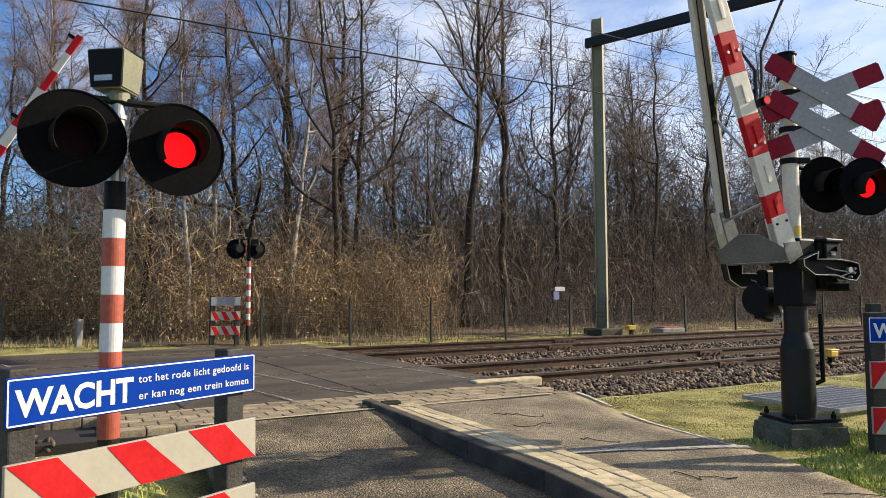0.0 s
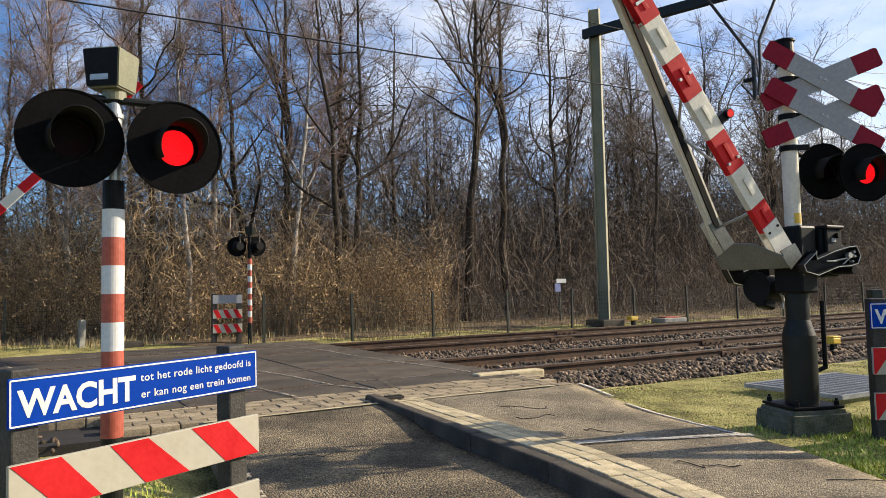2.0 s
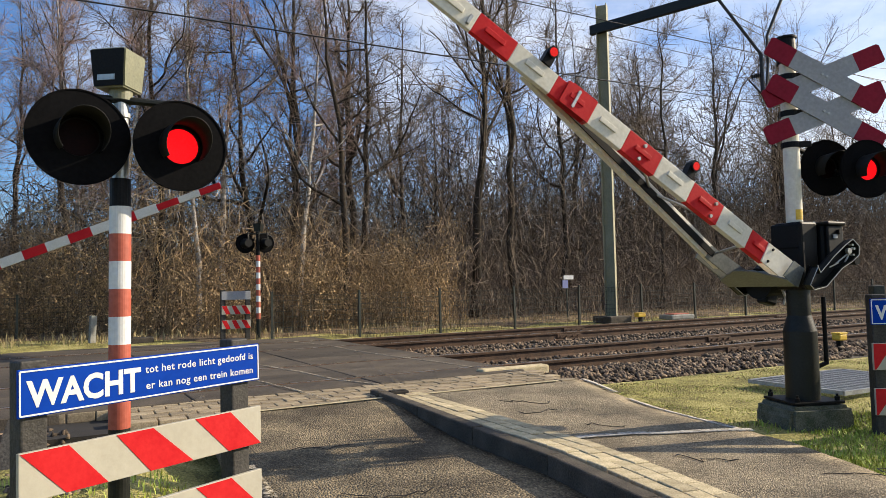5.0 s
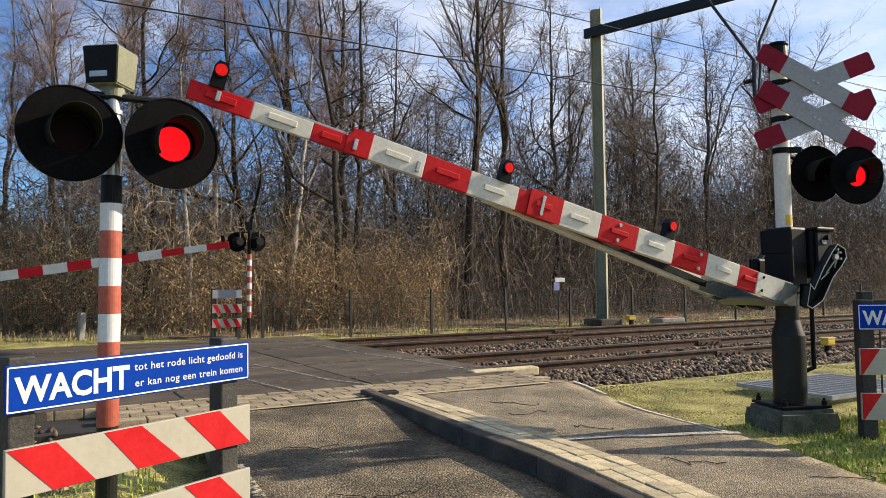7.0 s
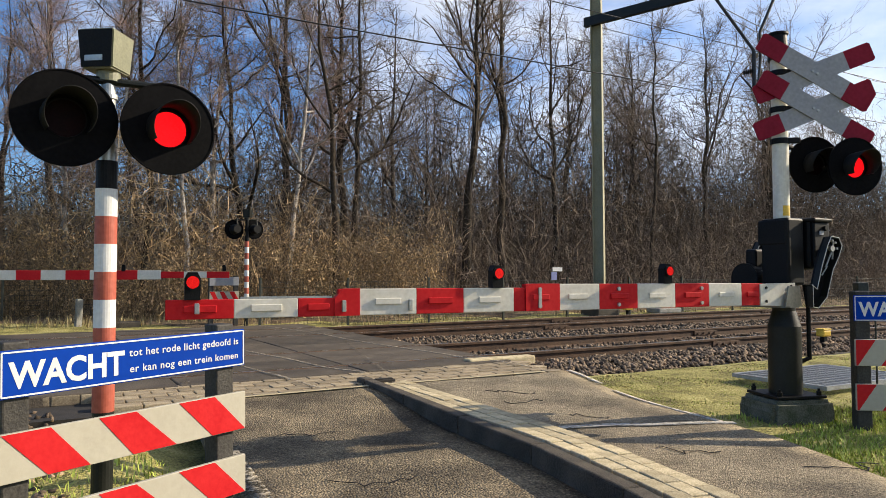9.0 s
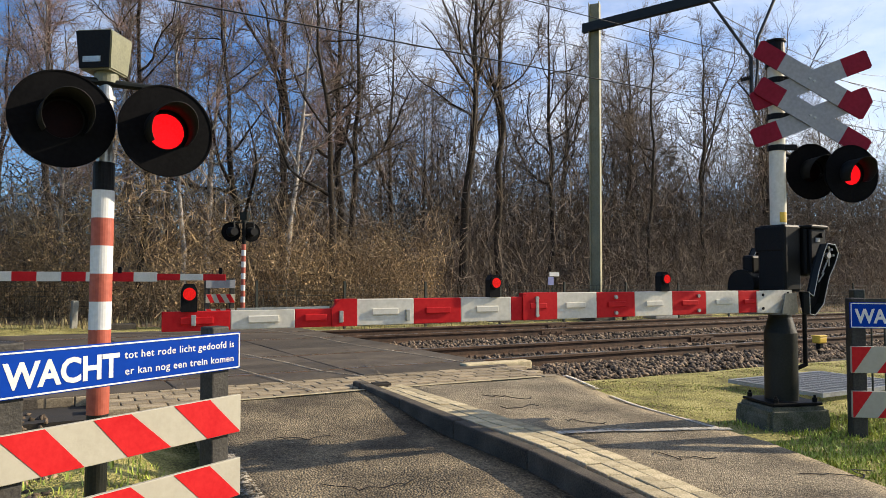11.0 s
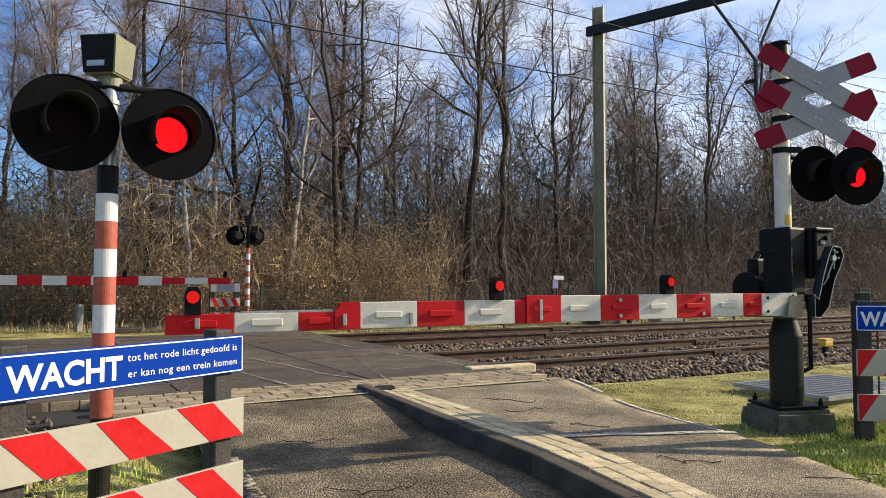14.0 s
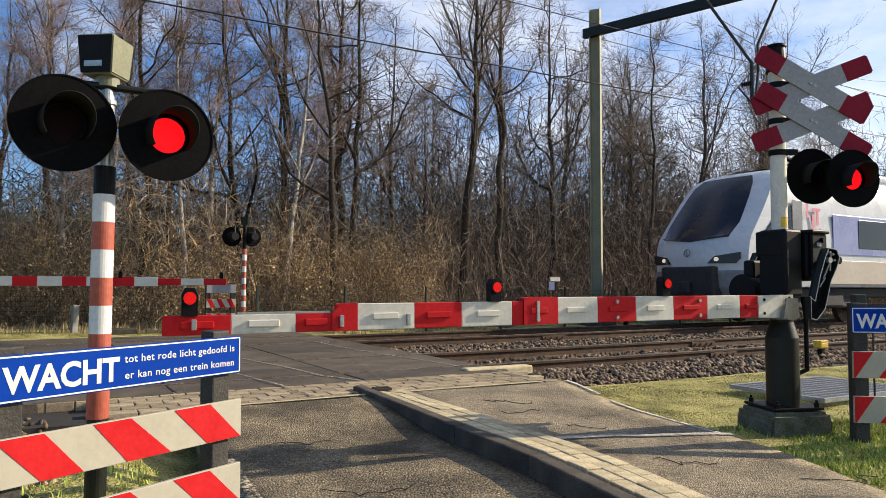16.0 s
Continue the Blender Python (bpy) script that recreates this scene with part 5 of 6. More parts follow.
def barrier_post():
    t = thing("barrier_post", site(4.93, 3.55), "black barrier machine post with cream pole on a concrete base", "barrier post")
    bm = B()
    prism(bm, [(-0.27, -0.34), (0.27, -0.34), (0.265, -0.04), (0.24, 0.015), (-0.24, 0.015), (-0.265, -0.04)], -0.225, 0.225, m=pose(0, 0, 0, 0, 0, -18))
    bmesh.ops.bevel(bm, geom=[e for e in bm.edges], offset=0.03, segments=2, affect="EDGES")
    part("concrete_base", bm, M["mossy"], t, "mossy weathered concrete block")
    bm = B()
    box(bm, 0.42, 0.38, 0.022, 0, 0, 0.033, bevel=0.005, m=pose(0, 0, 0, 0, 0, -18))
    for a in range(4):
        x, y = 0.19 * math.cos(radians(27 + 90 * a)) * 1.25, 0.19 * math.sin(radians(27 + 90 * a)) * 1.2
        rod(bm, (x, y, 0.04), (x, y, 0.075), 0.02, n=6)
        rod(bm, (x, y, 0.07), (x, y, 0.095), 0.010, n=8)
    part("foot_plate", bm, M["black"], t, "bolted black foot plate")
    bm = B()
    rod(bm, (0, 0, 0.04), (0, 0, 0.56), 0.122, 0.120, n=72)
    rod(bm, (0, 0, 0.56), (0, 0, 0.68), 0.120, 0.085, n=72)
    rod(bm, (0, 0, 0.68), (0, 0, 0.95), 0.085, 0.085, n=72)
    part("column", bm, M["dgreen"], t, "dark green steel column")
    bm = B()
    rod(bm, (0.17, -0.09, 0.30), (0.17, -0.09, 0.82), 0.017, n=10)
    rod(bm, (0.17, -0.09, 0.31), (0.10, -0.06, 0.28), 0.017, n=10)
    part("cable_pipe", bm, M["black"], t)
    bm = B()
    box(bm, 0.20, 0.24, 0.52, 0.0, 0, 1.14, bevel=0.02)
    box(bm, 0.09, 0.25, 0.20, -0.06, 0.02, 1.29, bevel=0.015)
    box(bm, 0.16, 0.10, 0.30, 0.02, 0.25, 1.02, bevel=0.02)
    part("machine_body", bm, M["black"], t, "black barrier drive housing")
    bm = B()
    box(bm, 0.21, 0.26, 0.40, 0.235, -0.02, 1.20, bevel=0.03)
    box(bm, 0.19, 0.03, 0.34, 0.235, -0.16, 1.20, bevel=0.012)
    box(bm, 0.22, 0.34, 0.03, 0.235, -0.02, 1.385, bevel=0.01)
    rod(bm, (0.235, -0.14, 1.11), (0.235, -0.22, 1.11), 0.05, n=18)
    rod(bm, (0.26, -0.17, 1.32), (0.26, -0.20, 1.32), 0.02, n=12)
    part("motor_cover", bm, M["black"], t, "black motor cover with rounded edges")
    # a black drum housing slung behind the column
    bm = B()
    rod(bm, (-0.10, 0.28, 0.93), (0.18, 0.28, 0.93), 0.125, n=28)
    box(bm, 0.14, 0.10, 0.30, -0.02, 0.26, 0.86, bevel=0.02, m=pose(0, 0, 0, 0, 14, 0) @ pose(-0.2, 0, 0.02))
    drum = part("drum_housing", bm, M["black"], t, "black drum housing")
    bm = B()
    rod(bm, (-0.05, 0.14, 1.00), (0.06, 0.13, 0.74), 0.010, n=8)
    rod(bm, (0.06, 0.14, 0.90), (0.00, 0.13, 0.76), 0.008, n=8)
    part("link_rod", bm, M["cast"], drum, "bright steel link rod")
    bm = B()
    box(bm, 0.05, 0.006, 0.03, 0.22, -0.18, 1.285)
    part("name_plate", bm, M["silver"], t)
    bm = B()
    rod(bm, (0, 0, 1.36), (0, 0, 2.70), 0.0605, n=24)
    part("pole", bm, M["white"], t, "cream-painted pole", smooth=False)
    bm = B()
    for i in range(7):
        a0 = radians(-135 + i * 9)
        a1 = radians(-135 + (i + 1) * 9)
        f = [bm.verts.new((0.0618 * math.cos(a), 0.0618 * math.sin(a), z)) for a, z in ((a0, 1.42), (a1, 1.42), (a1, 1.50), (a0, 1.50))]
        bm.faces.new(f)
    part("sticker", bm, M["yellow"], t, "small yellow sticker")
    bm = B()
    rod(bm, (0, 0, 2.66), (0, 0, 2.86), 0.078, 0.066, n=20)
    rod(bm, (0, 0, 2.86), (0, 0, 2.875), 0.078, n=20)
    part("cap", bm, M["black"], t, "black pole cap")
    # crosses and lamps on brackets, turned towards the lane
    face = Matrix.Translation((*flat(4.93, 3.55), 0))
    for z in (2.55, 2.26, 2.01):
        bm = B()
        w = 0.30 if z > 2.1 else 0.15
        box(bm, w, 0.03, 0.045, w / 2 - 0.02, -0.05, z, bevel=0.005)
        rod(bm, (0, 0, z - 0.022), (0, 0, z + 0.022), 0.072, n=18)
        part("bracket", bm, M["black"], t, "black clamp bracket", pose(0, 0, 0, 0, 0, -ANG))
    crosses = thing("level_crossing_cross", face, "double white cross with dark red ends on the barrier post", "crossing sign")
    cross(crosses, 0.235, -0.09, 2.39)
    heads = thing("flashing_lights", face, "pair of black hooded red warning lamps on the barrier post", "signal lights")
    bm = B()
    rod(bm, (0.02, 0.05, 2.01), (0.24, 0.16, 1.96), 0.020, n=10)
    rod(bm, (0.24, 0.16, 1.96), (0.31, 0.22, 1.84), 0.018, n=10)
    rod(bm, (0.30, 0.20, 1.84), (0.49, 0.02, 1.79), 0.018, n=10)
    part("lamp_bar", bm, M["black"], heads)
    return [lamp_head(heads, 0.312, 0.08, 1.840, 8, 0.225), lamp_head(heads, 0.485, -0.17, 1.785, 8, 0.222)]


def led_lamp(parent, s, z, lit, label="black lamp with red light"):
    bm = B()
    prism(bm, [(-s - 0.036, z), (-s + 0.036, z), (-s + 0.036, z + 0.10), (-s + 0.022, z + 0.13), (-s - 0.022, z + 0.13), (-s - 0.036, z + 0.10)], -0.035, 0.03)
    rod(bm, (-s, -0.03, z + 0.083), (-s, -0.055, z + 0.083), 0.034, 0.036, n=18)
    ob = part("lamp", bm, M["black"], parent, label)
    bm = B()
    rod(bm, (-s, -0.05, z + 0.083), (-s, -0.0565, z + 0.083), 0.029, n=18)
    part("red_light", bm, M["led_on"] if lit else M["lens"], ob, "round red light")


def barrier_arm(name, m, label, far=False):
    """The swinging boom, from its pivot out along -x, level when down. Its plank lies at y=0."""
    t = thing(name, m, label, "barrier boom", "barrier booms")
    zc = 0.0 if far else -0.302
    bot = zc - 0.078
    pieces = [(0.60, 0.83, "red"), (0.83, 1.16, "white"), (1.16, 1.48, "red"), (1.48, 1.82, "white"), (1.82, 2.14, "red"), (2.14, 2.48, "white"), (2.48, 2.70, "red"),
              (2.70, 2.78, "red"), (2.78, 3.12, "white"), (3.12, 3.41, "red"), (3.41, 3.75, "white"), (3.75, 3.86, "red"),
              (3.86, 4.07, "red"), (4.07, 4.38, "white"), (4.38, 4.69, "red")]
    if far:
        pieces = [(0.28 + 0.44 * i, 0.28 + 0.44 * (i + 1), "red" if i % 2 == 0 else "white") for i in range(13)]
    for a, b, c in pieces:
        if far:
            h, y = (0.185 if a < 4.4 else 0.13), 0.022
        else:
            h, y = (0.160, 0.026) if b <= 2.71 else (0.138, 0.020) if b <= 3.87 else (0.092, 0.014)
        zz = bot + h / 2 if not far else zc
        bm = B()
        box(bm, b - a, 2 * y, h, -(a + b) / 2, 0, zz, bevel=0.004)
        p = part("plank", bm, M[c], t, "%s section" % c)
        if not far and b - a > 0.15:
            bm = B()
            l = min(0.15, (b - a) * 0.55)
            box(bm, l, 0.012, 0.034, -(a + b) / 2, -y - 0.006, zz + 0.002, bevel=0.004)
            part("reflector", bm, M["red"] if c == "red" else M["white"], p, "raised reflector")
    bm = B()
    if not far:
        for s, h in ((1.24, 0.05), (1.24, -0.05), (1.99, 0.05), (1.99, -0.05), (2.60, 0.05), (2.60, -0.05)):
            bm = B()
            rod(bm, (-s, -0.022, zc + h), (-s, -0.042, zc + h), 0.013, n=8)
            part("bolt", bm, M["steel"], t, "steel bolt")
        for s, z, h in ((3.45, bot + 0.05, 0.06), (3.83, bot + 0.05, 0.06), (4.55, bot + 0.05, 0.05), (2.60, zc, 0.09)):
            bm = B()
            box(bm, 0.022, 0.022, h, -s, -0.030, z, bevel=0.003)
            part("clamp", bm, M["steel"], t, "steel clamp")
        # step pieces at the joints
        bm = B()
        prism(bm, [(-2.70, bot), (-2.45, bot), (-2.45, bot + 0.162), (-2.66, bot + 0.162), (-2.70, bot + 0.14)], -0.032, 0.032)
        part("joint_sleeve", bm, M["red"], t, "red joint sleeve")
        bm = B()
        prism(bm, [(-3.88, bot), (-3.74, bot), (-3.74, bot + 0.140), (-3.83, bot + 0.140), (-3.88, bot + 0.09)], -0.025, 0.025)
        part("joint_sleeve", bm, M["red"], t, "red joint sleeve")
        bm = B()
        box(bm, 0.46, 0.018, 0.010, -4.12, -0.002, bot + 0.098)
        part("thin_rail", bm, M["steel"], t)
        # hind strut of the fork
        bm = B()
        a, b = Vector((-0.55, 0.50, zc - 0.02)), Vector((-2.98, 0.045, zc - 0.02))
        d = (b - a)
        ang = math.degrees(math.atan2(d.y, d.x))
        box(bm, d.length, 0.05, 0.115, d.length / 2, 0, 0, m=Matrix.Translation(a) @ pose(0, 0, 0, 0, 0, ang), bevel=0.006)
        part("hind_strut", bm, M["white"], t, "white hind strut of the boom")
        bm = B()
        box(bm, d.length * 0.96, 0.012, 0.05, d.length / 2, 0.03, 0, m=Matrix.Translation(a) @ pose(0, 0, 0, 0, 0, ang))
        part("strut_web", bm, M["black"], t, "dark slot of the strut")
        for s0, y0, s1, y1 in ((0.78, 0.0, 0.66, 0.47), (1.05, 0.0, 1.55, 0.31), (1.95, 0.0, 1.6, 0.30), (2.48, 0.0, 2.5, 0.13)):
            bm = B()
            rod(bm, (-s0, y0 + 0.02, zc), (-s1, y1, zc), 0.011, n=8)
            part("brace", bm, M["steel"], t, "steel cross brace")
        # trough-shaped bracket joining plank and strut
        bm = B()
        o = [(-0.26, -0.09), (-0.37, -0.09), (-0.52, 0.12), (-0.54, 0.30), (-0.39, 0.57), (-0.26, 0.57)]
        lo = [bm.verts.new((x, y, zc - 0.100)) for x, y in o]
        hi = [bm.verts.new((x, y, zc - 0.088)) for x, y in o]
        bm.faces.new(lo)
        bm.faces.new(hi[::-1])
        for k in range(6):
            bm.faces.new((lo[k], hi[k], hi[(k + 1) % 6], lo[(k + 1) % 6]))
        bmesh.ops.recalc_face_normals(bm, faces=list(bm.faces))
        prism(bm, [(-0.42, zc - 0.09), (-0.22, zc - 0.09), (-0.24, zc + 0.06), (-0.38, zc + 0.06)], 0.555, 0.57)
        prism(bm, [(-0.42, zc - 0.09), (-0.22, zc - 0.09), (-0.24, zc + 0.06), (-0.38, zc + 0.06)], -0.09, -0.078)
        prism(bm, [(-0.25, zc - 0.09), (-0.235, zc - 0.09), (-0.235, zc + 0.05), (-0.25, zc + 0.05)], -0.08, 0.56)
        for y0, y1 in ((0.44, 0.455), (0.545, 0.56)):
            prism(bm, [(-0.75, zc - 0.08), (-0.24, zc - 0.09), (-0.24, zc + 0.05), (-0.75, zc + 0.03)], y0, y1)
        part("root_bracket", bm, M["plate"], t, "grey steel root bracket")
        bm = B()
        prism(bm, [(-0.64, zc - 0.08), (-0.24, zc - 0.09), (-0.22, zc + 0.085), (-0.64, zc + 0.078)], -0.036, -0.026)
        prism(bm, [(-0.64, zc - 0.08), (-0.24, zc - 0.09), (-0.22, zc + 0.085), (-0.64, zc + 0.078)], 0.026, 0.036)
        part("plank_shoe", bm, M["white"], t, "white-painted plank shoe")
        for x, z in ((-0.28, 0.06), (-0.30, -0.06), (-0.58, 0.05), (-0.58, -0.05)):
            bm = B()
            rod(bm, (x, -0.034, zc + z), (x, -0.044, zc + z), 0.011, n=8)
            part("bolt", bm, M["black"], t, "dark bolt")
        # curved arms past both sides of the post to the pivot, with the counterweight behind
        for y0, y1 in ((-0.165, -0.145), (0.57, 0.59)):
            bm = B()
            back = -0.135 if y0 < 0 else -0.05
            o = [(-0.26, zc - 0.09), (-0.06, zc - 0.10), (0.03, zc - 0.02), (0.10, -0.12), (0.165, -0.02), (0.20, 0.06), (0.17, 0.12), (0.09, 0.13), (0.05, 0.06), (-0.01, -0.08), (-0.07, zc + 0.04), (-0.14, zc + 0.07), (-0.26, zc + 0.07)]
            o = [(x if x < -0.2 else x + back, z) for x, z in o]
            prism(bm, o, y0, y1)
            bmesh.ops.bevel(bm, geom=list(bm.edges), offset=0.004, segments=1, affect="EDGES")
            arm = part("lever_arm", bm, M["black"], t, "curved black lever arm")
            bm = B()
            k = y0 - 0.052
            pts = [Vector(p) for p in o]
            inner = []
            for p, q, r in zip(pts[-1:] + pts[:-1], pts, pts[1:] + pts[:1]):
                d = (q - p).normalized() + (r - q).normalized()
                inner.append(q + Vector((-d.y, d.x)).normalized() * 0.007)
            loops = [[bm.verts.new((p.x, y, p.y)) for p in ps] for ps, y in ((pts, k), (pts, y0), (inner, y0), (inner, k))]
            for la, lb in zip(loops, loops[1:] + loops[:1]):
                for i in range(len(o)):
                    bm.faces.new((la[i], la[i - 1], lb[i - 1], lb[i]))
            bmesh.ops.recalc_face_normals(bm, faces=list(bm.faces))
            part("channel_wall", bm, M["dgreen"], arm, "black upstanding rim of the arm")
            bm = B()
            for p, q in zip(o, o[1:] + o[:1]):
                rod(bm, (p[0], k, p[1]), (q[0], k, q[1]), 0.0032, n=6)
            rod(bm, (0.06 + back, y0 - 0.02, -0.10), (0.12 + back, y0 - 0.03, 0.02), 0.006, n=8)
            rod(bm, (0.135 + back, y0 - 0.02, -0.04), (0.135 + back, y0 - 0.03, 0.09), 0.006, n=8)
            rod(bm, (0.02 + back, y0 - 0.02, -0.16), (0.07 + back, y0 - 0.03, -0.09), 0.005, n=8)
            rod(bm, (0.11 + back, k + 0.03, 0.04), (0.11 + back, k + 0.005, 0.04), 0.022, n=12)
            for q in ((0.15, 0.085), (0.12, 0.10), (0.165, 0.04)):
                rod(bm, (q[0] + back, k + 0.04, q[1]), (q[0] + back, k + 0.01, q[1]), 0.009, n=8)
            part("flange", bm, M["cast"], arm, "worn bright flange edge")
        bm = B()
        rod(bm, (0.11, -0.18, 0.04), (0.11, 0.60, 0.04), 0.03, n=14)
        part("pivot_shaft", bm, M["black"], t)
        led_lamp(t, 4.57, bot + 0.09, True)
        led_lamp(t, 2.90, bot + 0.138, True)
        led_lamp(t, 1.55, bot + 0.160, True)
        # the boom's true spacing: lengths and depths grow a little towards the tip
        for ob in t.children_recursive:
            co = np.empty(len(ob.data.vertices) * 3, np.float32)
            ob.data.vertices.foreach_get("co", co)
            co = co.reshape(-1, 3)
            out = -co[:, 0]
            co[:, 0] -= np.interp(out, (0.2, 0.3, 0.6, 1, 2, 3, 4, 4.69), (0, -0.025, -0.07, -0.107, -0.163, -0.165, -0.107, -0.029))
            co[:, 2] = bot + (co[:, 2] - bot) * np.interp(out, (0.5, 1, 2, 3, 4, 4.69), (1, 1.027, 1.056, 1.087, 1.119, 1.143))
            ob.data.vertices.foreach_set("co", co.ravel())
            ob.data.update()
    else:
        for s in (5.9, 3.98):
            led_lamp(t, s, zc + 0.07, True)
    return t


# ---- lineside things ----
def build_fence():
    def run(us, v, h, z0):
        for a, b in zip(us, us[1:]):
            t = thing("fence_panel", site(a, v, z0), "dark green wire-mesh fence panel with steel posts", "fence", "fence panels along the railway")
            bm = B()
            box(bm, 0.05, 0.05, h + 0.2, 0, 0, h / 2 - 0.06, bevel=0.004)
            part("post", bm, M["fence"], t, "", pose(0, 0, 0, random.uniform(-1, 1), random.uniform(-1, 1), 0))
            L = b - a
            xs = np.arange(0.05, L, 0.10)
            lines = [[(x, 0.0, 0.02, 0.0035), (x, 0.0, h - 0.05, 0.0035)] for x in xs]
            lines += [[(0, 0.0, z, 0.0045), (L, 0.0, z, 0.0045)] for z in np.linspace(0.04, h - 0.05, 9)]
            v4, f4 = tubes(lines, 3)
            raw("wire_mesh", v4, f4, M["fence"], parent=t)
    run([3.6, 5.6, 7.67, 9.81, 11.87, 14.11, 16.2, 18.4, 20.6, 22.8, 25, 27.2, 29.4, 31.6], 15.05, 1.02, -0.12)
    run([-9.8, -7.7, -5.6, -3.5, -1.4, 0.7], 19.2, 1.05, -0.1)


def build_small():
    t = thing("wooden_stake", site(0.16, 16.6), "short pale weathered wooden stake in the verge", "stake")
    bm = B()
    box(bm, 0.12, 0.12, 0.75, 0, 0, 0.13, bevel=0.012)
    part("stake", bm, M["concrete"], t, "", pose(0, 0, 0, 0, 2, 20))
    t = thing("wedge_board", site(-0.42, 5.25, -0.16), "dark brown pointed wooden board leaning in the ballast", "board")
    bm = B()
    prism(bm, [(-0.10, 0.0), (0.02, -0.02), (0.10, 0.30), (-0.06, 0.33)], -0.02, 0.02)
    bmesh.ops.bevel(bm, geom=list(bm.edges), offset=0.006, segments=1, affect="EDGES")
    part("board", bm, M["sleeper"], t, "", pose(0, 0, 0, -22, 0, -20))
    t = thing("cable_trough_cover", site(0.95, 16.1, -0.08), "low dark concrete cable cover beside the road", "cable cover")
    bm = B()
    box(bm, 0.75, 0.3, 0.14, 0, 0, 0.04, bevel=0.02)
    part("cover", bm, M["kerb"], t)
    for u, v, s in ((13.75, 14.75, 0.26), (10.3, 6.75, 0.19)):
        t = thing("trackside_box", site(u, v, -0.12), "small yellow trackside connection box on a post", "connection box", "yellow connection boxes")
        bm = B()
        box(bm, s, s * 0.7, 0.10, 0, 0, 0.185, bevel=0.02)
        box(bm, s * 1.05, s * 0.75, 0.02, 0, 0, 0.245, bevel=0.006)
        part("yellow_lid", bm, M["yellow"], t)
        bm = B()
        box(bm, 0.07, 0.07, 0.2, 0, 0, 0.05)
        part("foot", bm, M["black"], t)
    t = thing("cable_pit", site(15.3, 14.9, -0.1), "low concrete cable pit with a dark lid", "cable pit")
    bm = B()
    box(bm, 0.9, 0.5, 0.14, 0, 0, 0.06, bevel=0.03)
    part("pit", bm, M["concrete"], t)
    bm = B()
    box(bm, 0.6, 0.35, 0.03, 0, 0, 0.145, bevel=0.008)
    part("lid", bm, M["fadedred"], t)
    # steel grating over a pit behind the barrier post
    t = thing("floor_grating", site(6.95, 4.55, -0.11), "galvanised steel grating over a pit in the grass", "grating")
    for sx, sy, n, along in ((0.006, 1.0, 31, 0.75), (1.5, 0.006, 11, 0.5)):
        bm = B()
        box(bm, sx, sy, 0.03, 0, 0, 0.02)
        bar = part("bar", bm, M["grate"], t)
        for i in range(n):
            q = -along + 2 * along * i / (n - 1)
            ob = bar if i == 0 else new("bar", bar.data)
            ob.parent = t
            ob.matrix_basis = pose(q, 0, 0) if n == 31 else pose(0, q, 0.002)
    bm = B()
    for sx, sy, x, y in ((1.54, 0.03, 0, -0.51), (1.54, 0.03, 0, 0.51), (0.03, 1.0, -0.76, 0), (0.03, 1.0, 0.76, 0)):
        box(bm, sx, sy, 0.04, x, y, 0.018)
    part("frame", bm, M["grate"], t)
    t = thing("bar_fence", pose(3.42, 5.75, -0.2, 0, 0, -4), "dark steel bar fence beyond the warning guard", "fence")
    for x in (0.0, 1.6):
        bm = B()
        box(bm, 0.09, 0.09, 1.15, x, 0, 0.52, bevel=0.008)
        part("post", bm, M["fence"], t)
    for z in (0.12, 1.0):
        bm = B()
        box(bm, 1.6, 0.03, 0.04, 0.8, 0, z)
        part("rail", bm, M["fence"], t)
    bm = B()
    rod(bm, (0, 0, 0.12), (0, 0, 1.0), 0.008, n=8)
    bar = part("bar", bm, M["fence"], t)
    for i in range(14):
        ob = bar if i == 0 else new("bar", bar.data)
        ob.parent = t
        ob.matrix_basis = pose(0.11 + 0.105 * i, 0, 0)
    t = thing("trail_sign", site(12.9, 16.9, -0.1), "small blue and white sign on a thin post by the wood", "sign")
    bm = B()
    rod(bm, (0, 0, -0.1), (0, 0, 1.3), 0.025, n=8)
    part("post", bm, M["fence"], t)
    bm = B()
    box(bm, 0.36, 0.02, 0.12, 0.05, -0.03, 1.27, bevel=0.004)
    part("white_panel", bm, M["letter"], t)
    bm = B()
    box(bm, 0.2, 0.02, 0.24, -0.08, -0.03, 1.07, bevel=0.004)
    part("blue_panel", bm, M["band"], t)


